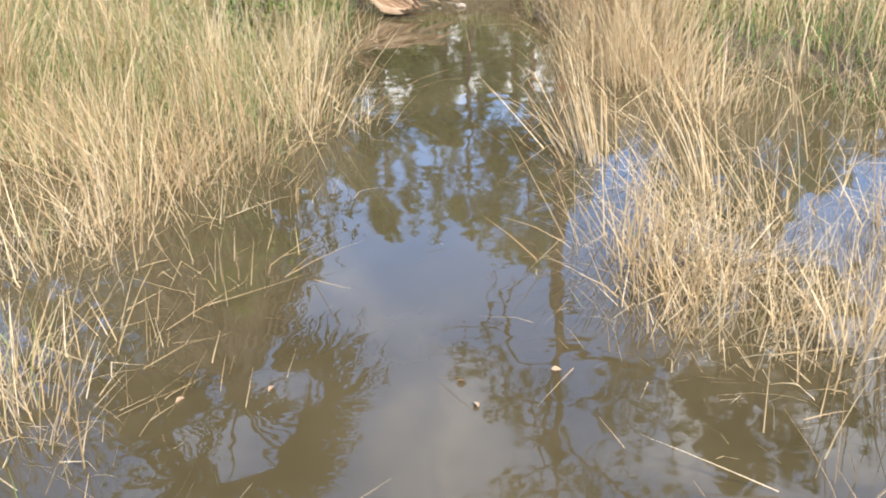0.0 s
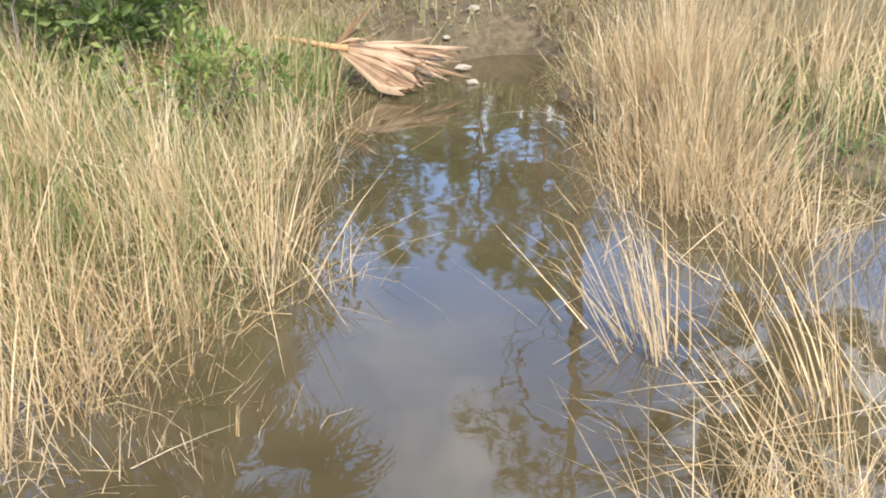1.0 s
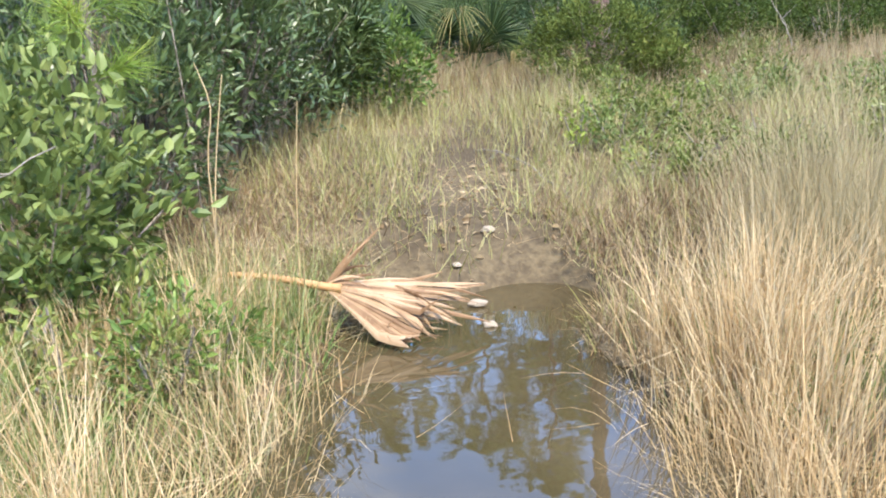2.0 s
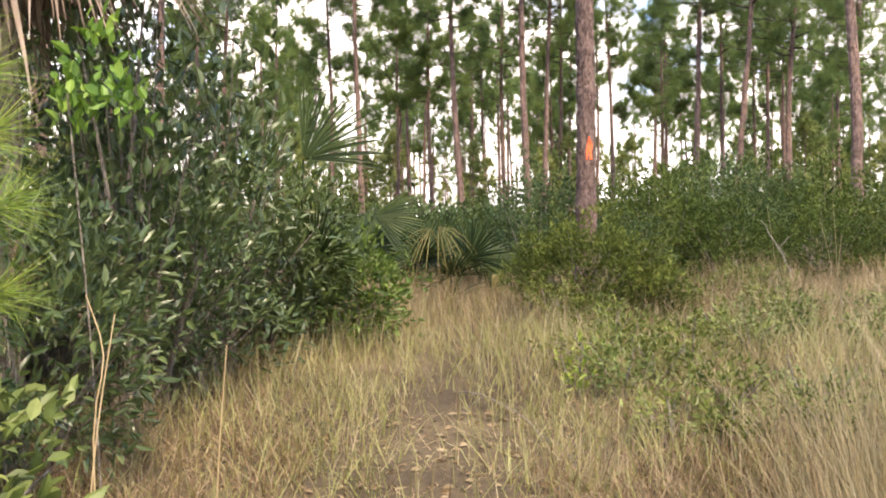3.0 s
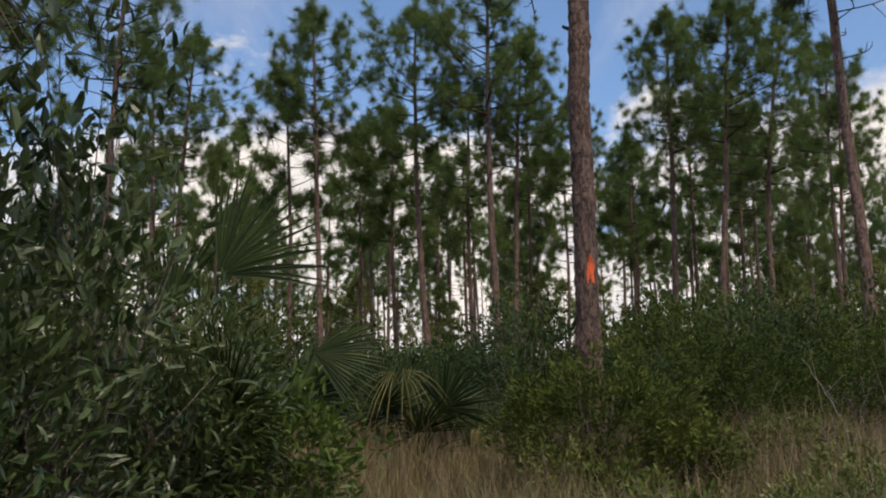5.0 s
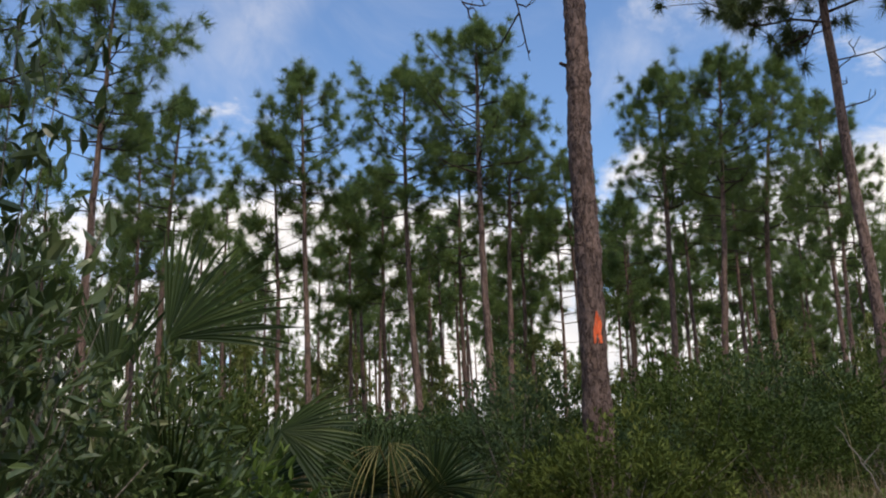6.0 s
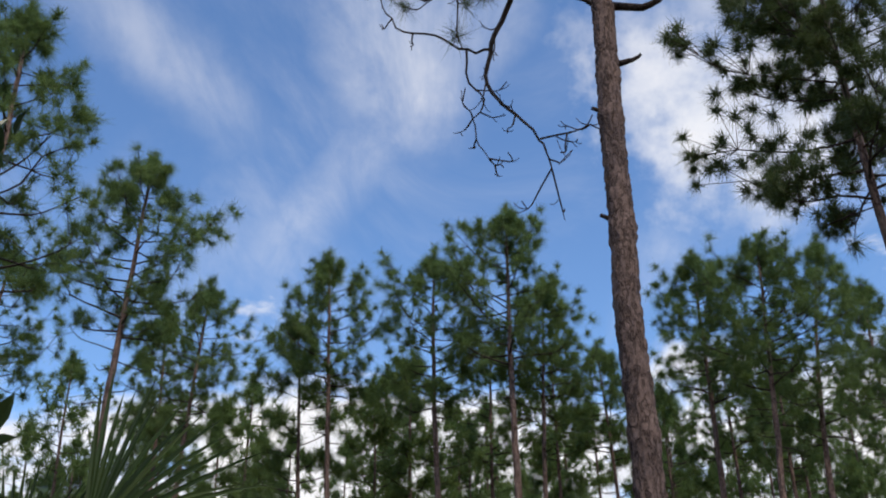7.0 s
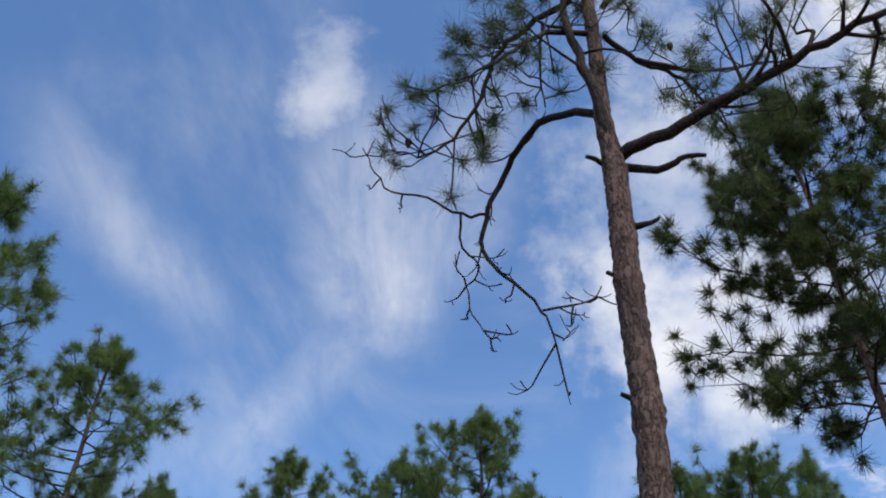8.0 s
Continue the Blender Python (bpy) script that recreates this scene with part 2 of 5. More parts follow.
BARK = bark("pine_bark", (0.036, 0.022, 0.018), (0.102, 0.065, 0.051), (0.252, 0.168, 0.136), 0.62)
# Coarser and paler than BARK: the far trunks' sunlit look is in the colour
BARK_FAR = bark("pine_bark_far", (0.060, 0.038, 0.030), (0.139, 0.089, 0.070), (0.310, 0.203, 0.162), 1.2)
LIMB = bark("limb_bark", (0.018, 0.014, 0.011), (0.048, 0.035, 0.028), (0.11, 0.08, 0.066), 0.5)
STEM = bark("shrub_stem", (0.06, 0.05, 0.04), (0.16, 0.13, 0.10), (0.30, 0.26, 0.21), 0.4)
PALM_BARK = bark("palm_trunk", (0.05, 0.04, 0.03), (0.16, 0.12, 0.09), (0.28, 0.22, 0.17), 1.5)


def rough_stuff(name, stops, scale, bump_size, rough=0.95, gloss=0.2):
    m, n = material(name)
    place = n.add("ShaderNodeNewGeometry").outputs["Position"]
    broad, fine = n.noise(place, scale, 5, 0.6), n.noise(place, scale * 22, 4, 0.65)
    fac = n.math("ADD", n.math("MULTIPLY", broad, 0.6), n.math("MULTIPLY", fine, 0.42))
    bump = n.add("ShaderNodeBump", None, Strength=0.8, Distance=bump_size, Height=fine)
    finish(n, n.add("ShaderNodeBsdfPrincipled", None, Base_Color=n.ramp(fac, stops), Roughness=rough, Specular_IOR_Level=gloss, Normal=bump.outputs[0]).outputs[0])
    return m


SOIL = rough_stuff("marsh_soil", [(0.30, (0.027, 0.019, 0.012)), (0.5, (0.071, 0.052, 0.030)), (0.62, (0.130, 0.097, 0.054)), (0.75, (0.184, 0.147, 0.087))], 0.9, 0.02)
STONE = rough_stuff("pale_stone", [(0.3, (0.180, 0.143, 0.101)), (0.7, (0.378, 0.311, 0.234))], 6.0, 0.006, 0.85)
PAINT = rough_stuff("orange_paint", [(0.3, (0.75, 0.10, 0.03)), (0.7, (0.95, 0.20, 0.08))], 20.0, 0.004, 0.7)
WOOD_GREY = rough_stuff("grey_driftwood", [(0.3, (0.14, 0.12, 0.10)), (0.7, (0.33, 0.29, 0.25))], 8.0, 0.004, 0.85)
CONE = rough_stuff("pine_cone", [(0.3, (0.03, 0.02, 0.015)), (0.7, (0.10, 0.07, 0.05))], 30.0, 0.004, 0.85)


def muddy_water():
    m, n = material("muddy_water")
    place = n.add("ShaderNodeNewGeometry").outputs["Position"]
    mud = n.ramp(n.noise(place, 1.1, 4, 0.6), [(0.3, (0.035, 0.026, 0.011)), (0.7, (0.065, 0.048, 0.023))])
    height = n.math("ADD", n.math("MULTIPLY", n.noise(place, 3.0, 2), 1.0), n.math("MULTIPLY", n.noise(place, 14.0, 2), 0.08))
    bump = n.add("ShaderNodeBump", None, Strength=0.13, Distance=0.02, Height=height)
    p = n.add("ShaderNodeBsdfPrincipled", None, Base_Color=mud, Roughness=0.015, IOR=1.40, Specular_IOR_Level=0.85, Normal=bump.outputs[0])
    finish(n, p.outputs[0])
    return m


WATER = muddy_water()

# ---- building blocks ----
class Geo:
    """Gathers vertices and faces, and makes one mesh of them."""

    def __init__(self):
        self.v, self.f, self.count = [], [], 0

    def add(self, v, f):
        v, f = np.asarray(v, float).reshape(-1, 3), np.asarray(f, int)
        self.v.append(v)
        self.f.append(f + self.count)
        self.count += len(v)
        return self

    def mesh(self, name, mat, smooth=False):
        me = bpy.data.meshes.new(name)
        v = np.concatenate(self.v)
        loops = np.concatenate([f.ravel() for f in self.f])
        sizes = np.concatenate([np.full(len(f), f.shape[1]) for f in self.f])
        me.vertices.add(len(v))
        me.vertices.foreach_set("co", v.ravel())
        me.loops.add(len(loops))
        me.loops.foreach_set("vertex_index", loops.astype(np.int32))
        me.polygons.add(len(sizes))
        me.polygons.foreach_set("loop_start", np.concatenate([[0], np.cumsum(sizes)[:-1]]).astype(np.int32))
        me.polygons.foreach_set("use_smooth", np.full(len(sizes), smooth))
        me.materials.append(mat)
        me.update(calc_edges=True)
        me.validate()
        return me


def part(name, geo, mat, parent=None, label="", smooth=False):
    ob = new(name, geo.mesh(name, mat, smooth) if isinstance(geo, Geo) else geo)
    ob.parent = parent
    return tagged(ob, label=label)


def thing(name, label, category, place=(0, 0, 0), group="", kind=""):
    ob = new(name)
    ob.location = place
    return tagged(ob, label, category, group, kind)


def unit(v):
    return v / np.maximum(np.linalg.norm(v, axis=-1, keepdims=True), 1e-9)


def curve(points, n):
    """A smooth line through a few points, with n points."""
    p = np.asarray(points, float)
    if len(p) == 2:
        return p[0] + (p[1] - p[0]) * np.linspace(0, 1, n)[:, None]
    q = np.vstack([2 * p[0] - p[1], p, 2 * p[-1] - p[-2]])
    s = np.linspace(0, len(p) - 1, n)
    i = np.minimum(s.astype(int), len(p) - 2)
    t = (s - i)[:, None]
    a, b, c, d = q[i], q[i + 1], q[i + 2], q[i + 3]
    return 0.5 * (2 * b + (c - a) * t + (2 * a - 5 * b + 4 * c - d) * t ** 2 + (3 * b - a - 3 * c + d) * t ** 3)


def tube(line, radii, sides=6):
    """A tapered round stem along a line."""
    p = np.asarray(line, float)
    n = len(p)
    r = np.broadcast_to(np.asarray(radii, float), (n,)) if np.ndim(radii) else np.full(n, radii)
    t = unit(np.gradient(p, axis=0))
    ref = np.array([1.0, 0.0, 0.0]) if abs(t[0, 0]) < 0.8 else np.array([0.0, 1.0, 0.0])
    a = unit(np.cross(t, ref))
    b = np.cross(t, a)
    w = np.linspace(0, 2 * np.pi, sides, endpoint=False)
    ring = a[:, None] * np.cos(w)[None, :, None] + b[:, None] * np.sin(w)[None, :, None]
    v = (p[:, None] + ring * r[:, None, None]).reshape(-1, 3)
    i, j = np.meshgrid(np.arange(n - 1), np.arange(sides), indexing="ij")
    k = (j + 1) % sides
    f = np.stack([i * sides + j, i * sides + k, (i + 1) * sides + k, (i + 1) * sides + j], -1).reshape(-1, 4)
    return v, f


def blades(rng, x, y, z, tall, wide, way, lean, bend, seg=4, broken=0.0):
    """Blades of grass: each a narrow strip that leans and bends over. Arrays of one length; angles in radians from upright."""
    n = len(x)
    s = np.linspace(0, 1, seg + 1)
    step = (tall / seg)[:, None]
    ang = lean[:, None] + bend[:, None] * (s[None, :-1] + 0.5 / seg)
    if broken:
        snap = (rng.uniform(size=n) < broken) * rng.uniform(0.5, 1.7, n)
        ang = ang + snap[:, None] * (s[None, :-1] > rng.uniform(0.2, 0.8, n)[:, None])
    out = np.concatenate([np.zeros((n, 1)), np.cumsum(np.sin(ang) * step, 1)], 1)
    up = np.concatenate([np.zeros((n, 1)), np.cumsum(np.cos(ang) * step, 1)], 1)
    mid = np.stack([x[:, None] + out * np.cos(way)[:, None], y[:, None] + out * np.sin(way)[:, None], z[:, None] + up], -1)
    turn = rng.uniform(0, 2 * np.pi, n)
    side = np.stack([np.cos(turn), np.sin(turn), np.zeros(n)], -1)
    w = wide[:, None] * (1 - 0.92 * s[None, :] ** 1.6) * 0.5
    left, right = mid - side[:, None] * w[..., None], mid + side[:, None] * w[..., None]
    v = np.stack([left, right], 2).reshape(-1, 3)
    b = (np.arange(n) * 2 * (seg + 1))[:, None] + 2 * np.arange(seg)[None, :]
    f = np.stack([b, b + 1, b + 3, b + 2], -1).reshape(-1, 4)
    return v, f


def leaves(rng, centre, way, size, width=0.36, fold=True):
    """Pointed oval leaves at the centres, along their ways."""
    n = len(centre)
    way = unit(way)
    side = unit(np.cross(way, unit(rng.normal(size=(n, 3)) + np.array([0, 0, 1.2]))))
    top = np.cross(side, way)
    L = size[:, None]
    base, tip = centre, centre + way * L - top * L * 0.08
    m1, m2 = centre + way * L * 0.33, centre + way * L * 0.68 - top * L * 0.02
    w = L * width * 0.5
    if fold:
        lift = top * w * 0.45
        v = np.stack([base, m1 - side * w + lift, m1, m1 + side * w + lift, m2 - side * w * 0.8 + lift, m2, m2 + side * w * 0.8 + lift, tip], 1)
        b = (np.arange(n) * 8)[:, None]
        quads = np.concatenate([b + np.array([[1, 2, 5, 4]]), b + np.array([[2, 3, 6, 5]])])
        tris = np.concatenate([b + np.array([[0, 2, 1]]), b + np.array([[0, 3, 2]]), b + np.array([[4, 5, 7]]), b + np.array([[5, 6, 7]])])
        return v.reshape(-1, 3), quads, tris
    v = np.stack([base, (m1 + m2) / 2 - side * w, tip, (m1 + m2) / 2 + side * w], 1)
    return v.reshape(-1, 3), (np.arange(n) * 4)[:, None] + np.array([[0, 1, 2, 3]]), None


def add_leaves(geo, rng, *a, **k):
    v, q, t = leaves(rng, *a, **k)
    at = geo.count
    geo.add(v, q)
    if t is not None:
        geo.f.append(t + at)


def tufts(rng, tips, ways, count, length, width, spread=1.0):
    """Bursts of pine needles at the twig tips: each needle a narrow spike."""
    n = len(tips)
    d = unit(ways)[:, None] * 0.75 + rng.normal(size=(n, count, 3)) * 0.62 * spread
    d = unit(d)
    L = length * rng.uniform(0.7, 1.1, (n, count, 1)) * np.ones((n, count, 3))
    root = tips[:, None] - unit(ways)[:, None] * length * rng.uniform(0, 0.55, (n, count, 1))
    side = unit(np.cross(d, rng.normal(size=(n, count, 3)))) * width * 0.5
    tip = root + d * L
    tip[..., 2] -= 0.12 * length * (1 - d[..., 2])
    v = np.stack([root - side, root + side, tip], 2).reshape(-1, 3)
    return v, np.arange(len(v)).reshape(-1, 3)


def puffs(rng, tips, ways, count, length, width):
    """Round bunches of pine needles: each needle runs from the twig's end outwards, a little upwards."""
    n = len(tips)
    d = unit(rng.normal(size=(n, count, 3)) + unit(ways)[:, None] * 0.45 + np.array([0, 0, 0.12]))
    big = rng.uniform(0.75, 1.25, (n, 1, 1))
    root = tips[:, None] + rng.normal(size=(n, count, 3)) * 0.11 * length * big
    tip = root + d * length * big * rng.uniform(0.7, 1.1, (n, count, 1))
    tip[..., 2] -= 0.10 * length * (1 - d[..., 2])
    side = unit(np.cross(d, rng.normal(size=(n, count, 3)))) * width * 0.5
    v = np.stack([root - side, root + side, tip], 2).reshape(-1, 3)
    return v, np.arange(len(v)).reshape(-1, 3)


def fan_leaf(rng, hub, way, up, length, segs=26, spread=2.5, droop=0.25, width=0.045, cup=0.25):
    """The fan of a palm: narrow folded blades that spread from the stalk's end."""
    hub, way, up = (np.asarray(c, float) for c in (hub, way, up))
    way = unit(way)
    side = unit(np.cross(way, up))
    up = np.cross(side, way)
    a = np.linspace(-spread / 2, spread / 2, segs) + rng.normal(size=segs) * 0.02
    d = unit(np.cos(a)[:, None] * way + np.sin(a)[:, None] * side + (cup * (1 - np.cos(a)))[:, None] * up)
    L = length * (0.72 + 0.28 * np.cos(a * 0.55)) * rng.uniform(0.9, 1.05, segs)
    s = np.array([0.03, 0.35, 0.62, 0.85, 1.0])
    wd = np.array([0.22, 1.0, 0.9, 0.5, 0.05]) * width
    mid = hub + d[:, None] * (L[:, None] * s)[..., None]
    sag = droop * rng.uniform(0.5, 1.6, (segs, 1)) * s[None, :] ** 2.6 * L[:, None]
    mid = mid + np.array([0, 0, -1.0]) * sag[..., None]
    across = unit(np.cross(d, up))
    lift = np.cross(across, d)
    l = mid - across[:, None] * wd[None, :, None] * 0.5 + lift[:, None] * wd[None, :, None] * 0.22
    r = mid + across[:, None] * wd[None, :, None] * 0.5 + lift[:, None] * wd[None, :, None] * 0.22
    v = np.stack([l, mid, r], 2).reshape(-1, 3)
    b = (np.arange(segs) * 15)[:, None] + 3 * np.arange(4)[None, :]
    f = np.concatenate([np.stack([b, b + 1, b + 4, b + 3], -1).reshape(-1, 4), np.stack([b + 1, b + 2, b + 5, b + 4], -1).reshape(-1, 4)])
    return v, f


# ---- ground and water ----
def smooth(a, b, x):
    t = np.clip((np.asarray(x, float) - a) / (b - a), 0, 1)
    return t * t * (3 - 2 * t)


def basin(x, y):
    """How far inside the flooded hollow a place lies: 1 in the middle, 0 on the bank."""
    half = 0.62 + 1.6 * (1 - smooth(3.6, 6.2, y))
    mid = 0.18 - 0.12 * (1 - smooth(2.0, 6.0, y))
    wob = 0.10 * np.sin(2.3 * y + 1.0) + 0.06 * np.sin(5.1 * y) + 0.30 * np.sin(1.1 * y) * (1 - smooth(0.5, 2.5, y))
    return (1 - smooth(half * 0.75, half * 1.2, np.abs(x - mid + wob))) * smooth(-4.6, -2.2, y + 0.5 * np.sin(2.0 * x)) * (1 - smooth(6.85, 7.75, y - 0.25 * np.clip(x, -0.5, 0.7) + 0.14 * np.sin(4.7 * x + 0.6) + 0.08 * np.sin(10.3 * x)))


def ground_z(x, y):
    x, y = np.asarray(x, float), np.asarray(y, float)
    bank = 0.06 + 0.28 * smooth(6.9, 8.0, y) + 0.30 * smooth(7.8, 11.0, y) + 0.30 * smooth(10, 16, y) + 0.10 * smooth(16, 40, y) + 0.10 * smooth(0.8, 3.0, np.abs(x)) * (1 - smooth(8, 12, y))
    lumps = 0.03 * np.sin(1.7 * x + 0.6 * y) * np.sin(1.3 * y - 0.4 * x) + 0.018 * np.sin(5.3 * x + 1.1) * np.sin(4.7 * y)
    trail = -0.05 * np.exp(-((x - 0.3 - 0.02 * (y - 8)) / 0.5) ** 2) * smooth(6.5, 8, y)
    return bank + lumps + trail - 0.34 * basin(x, y)


def spaced(lo, near_lo, near_hi, hi, step, far):
    a = np.arange(near_lo, near_hi + 1e-6, step)
    return np.concatenate([near_lo + (lo - near_lo) * np.linspace(1, 0, far, endpoint=False) ** 3, a, near_hi + (hi - near_hi) * np.linspace(0, 1, far + 1)[1:] ** 3])


def sheet(xs, ys, height):
    X, Y = np.meshgrid(xs, ys)
    v = np.stack([X, Y, height(X, Y)], -1).reshape(-1, 3)
    i, j = np.meshgrid(np.arange(len(ys) - 1), np.arange(len(xs) - 1), indexing="ij")
    a = i * len(xs) + j
    return v, np.stack([a, a + 1, a + len(xs) + 1, a + len(xs)], -1).reshape(-1, 4)


ground = part("ground", Geo().add(*sheet(spaced(-1500, -5, 8, 1500, 0.09, 30), spaced(-1500, -5, 18, 1500, 0.12, 30), ground_z)), SOIL, smooth=True)
tagged(ground, "damp brown marsh soil with grass litter and a worn trail", "ground", kind="structure")
water = part("water", Geo().add(*sheet(np.linspace(-3.0, 3.2, 3), np.linspace(-5.2, 8.2, 3), lambda x, y: x * 0)), WATER)
tagged(water, "still muddy brown puddle water reflecting sky and pines", "water", kind="structure")


# ---- pines ----
def pine_model(name, label, height, radius, crown, seed, branches, per, needles, needle_w, reach=0.17, bare=5, needle_len=0.33, fine=True, leaf_mat=None):
    """A slender pine: straight trunk, rising limbs and round bunches of needles at the twig ends."""
    rng = np.random.default_rng(seed)
    tree = thing(name, label, "tree", group="pines of the wood")
    sway = rng.normal(size=2) * 0.012 * height
    zs = np.linspace(-0.3, height, 22 if fine else 10)
    n = len(zs)
    u = np.clip(zs / height, 0, 1)
    line = np.stack([sway[0] * np.sin(u * 2.6) + rng.normal(size=n) * 0.012, sway[1] * np.sin(u * 3.1) + rng.normal(size=n) * 0.012, zs], -1)
    rad = radius * (1.0 - 0.80 * u ** 1.3) * (1 + 0.5 * np.exp(-np.clip(zs, 0, 9) / 0.35)) + 0.006
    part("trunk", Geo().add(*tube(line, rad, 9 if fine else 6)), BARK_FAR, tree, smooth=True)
    limbs, tips, ways = Geo(), [], []

    def at(z):
        return np.array([np.interp(z, zs, line[:, 0]), np.interp(z, zs, line[:, 1]), z])

    turn = rng.uniform(0, 6.28)
    for k in range(branches + bare):
        live = k >= bare
        t = (k - bare + rng.uniform(0, 1)) / branches if live else rng.uniform(-0.35, 0.05)
        z = height * (crown + (0.97 - crown) * t)
        turn += 2.4 + rng.normal() * 0.4
        shape = (0.66 + 1.15 * t - 1.72 * t * t) if live else rng.uniform(0.2, 0.5)
        L = height * reach * max(shape * (1 - 0.5 * max(0.0, t - 0.72) / 0.28), 0.07) * rng.uniform(0.65, 1.25)
        out = np.array([math.cos(turn), math.sin(turn), 0.0])
        rise = rng.uniform(-0.05, 0.4) + 0.5 * t
        a = at(z)
        line_b = curve([a, a + out * L * 0.4 + np.array([0, 0, L * rise * 0.2]), a + out * L * 0.75 + np.array([0, 0, L * rise * 0.5]) + rng.normal(size=3) * 0.06 * L, a + out * L + np.array([0, 0, L * (rise + 0.1)])], 7)
        limbs.add(*tube(line_b if fine else line_b[::3], np.linspace(max(0.012, (0.26 if live else 0.13) * radius * (1.1 - 0.7 * t)), 0.008, 7 if fine else 3), 4 if fine else 3))
        for j in range(per if live else 2):
            s = rng.uniform(0.40, 1.0) if j else 1.0
            p = line_b[min(6, int(s * 6))]
            w = unit(out * 0.7 + rng.normal(size=3) * 0.6 + np.array([0, 0, 0.45]))
            q = p + w * (L * rng.uniform(0.12, 0.42) if j else 0.1)
            if fine:
                limbs.add(*tube(np.array([p, q]), [0.012, 0.006], 3))
            if live:
                tips.append(q)
                ways.append(w)
    for j in range(9):
        tips.append(at(height * (0.925 + 0.0095 * j)) + rng.normal(size=3) * np.array([0.16, 0.16, 0.02]) * (1.3 - 0.12 * j))
        ways.append(np.array([0, 0, 1.0]))
    tagged(part("branchwork", limbs, LIMB, tree, smooth=True), kind="stuff")
    tagged(part("crown", Geo().add(*puffs(rng, np.array(tips), np.array(ways), needles, needle_len, needle_w)), leaf_mat or NEEDLE, tree), kind="stuff")
    return tree


def stand(model, x, y, tall, base_tall, turn=0.0, lean_x=0.0, lean_y=0.0, first=False):
    """Sets a copy of a model tree on the ground, scaled to its height."""
    s = tall / base_tall
    if not first:
        s /= model.scale[0]
    m = pose(x, y, float(ground_z(x, y)), lean_y, lean_x) @ pose(0, 0, 0, 0, 0, turn) @ Matrix.Diagonal((s, s, s, 1))
    if first:
        model.matrix_basis = m
        return model
    return copy_thing(model, m)


FAR_LABEL = "tall slender pine with a bare trunk and dark green crown"
MODEL_A = pine_model("pine_tree", FAR_LABEL, 18, 0.15, 0.60, 11, 38, 9, 88, 0.0165, 0.150, 9, 0.40)
MODEL_B = pine_model("pine_tree", FAR_LABEL, 18, 0.14, 0.64, 12, 34, 9, 88, 0.0165, 0.140, 8, 0.40)
MODEL_C = pine_model("pine_tree", FAR_LABEL, 18, 0.15, 0.50, 13, 44, 8, 88, 0.0165, 0.155, 7, 0.40)
MODEL_D = pine_model("pine_tree", FAR_LABEL, 18, 0.16, 0.62, 14, 40, 10, 88, 0.0165, 0.165, 9, 0.40)
MODEL_E = pine_model("pine_tree", "slim young pine with a narrow green crown among others", 11, 0.08, 0.50, 15, 24, 7, 80, 0.019, 0.15, 5, 0.38)
MODEL_F = pine_model("pine_tree", "distant pine with a thin trunk and small crown", 17, 0.13, 0.60, 16, 26, 6, 28, 0.050, 0.125, 3, 0.50, False)
MODEL_FAR = pine_model("pine_tree", "distant pine with a thin trunk and small crown", 17, 0.13, 0.60, 19, 16, 4, 16, 0.085, 0.125, 2, 0.58, False)
MODEL_G = pine_model("pine_tree", "tall pine with a broad crown of long green needles", 18, 0.125, 0.52, 17, 58, 18, 110, 0.017, 0.185, 6, 0.34, True, NEEDLE_SHADED)
MODEL_H = pine_model("pine_tree", "young distant pine with a low pale green crown", 7, 0.06, 0.15, 18, 18, 3, 24, 0.075, 0.20, 0, 0.42, False, LEAF_PALE)
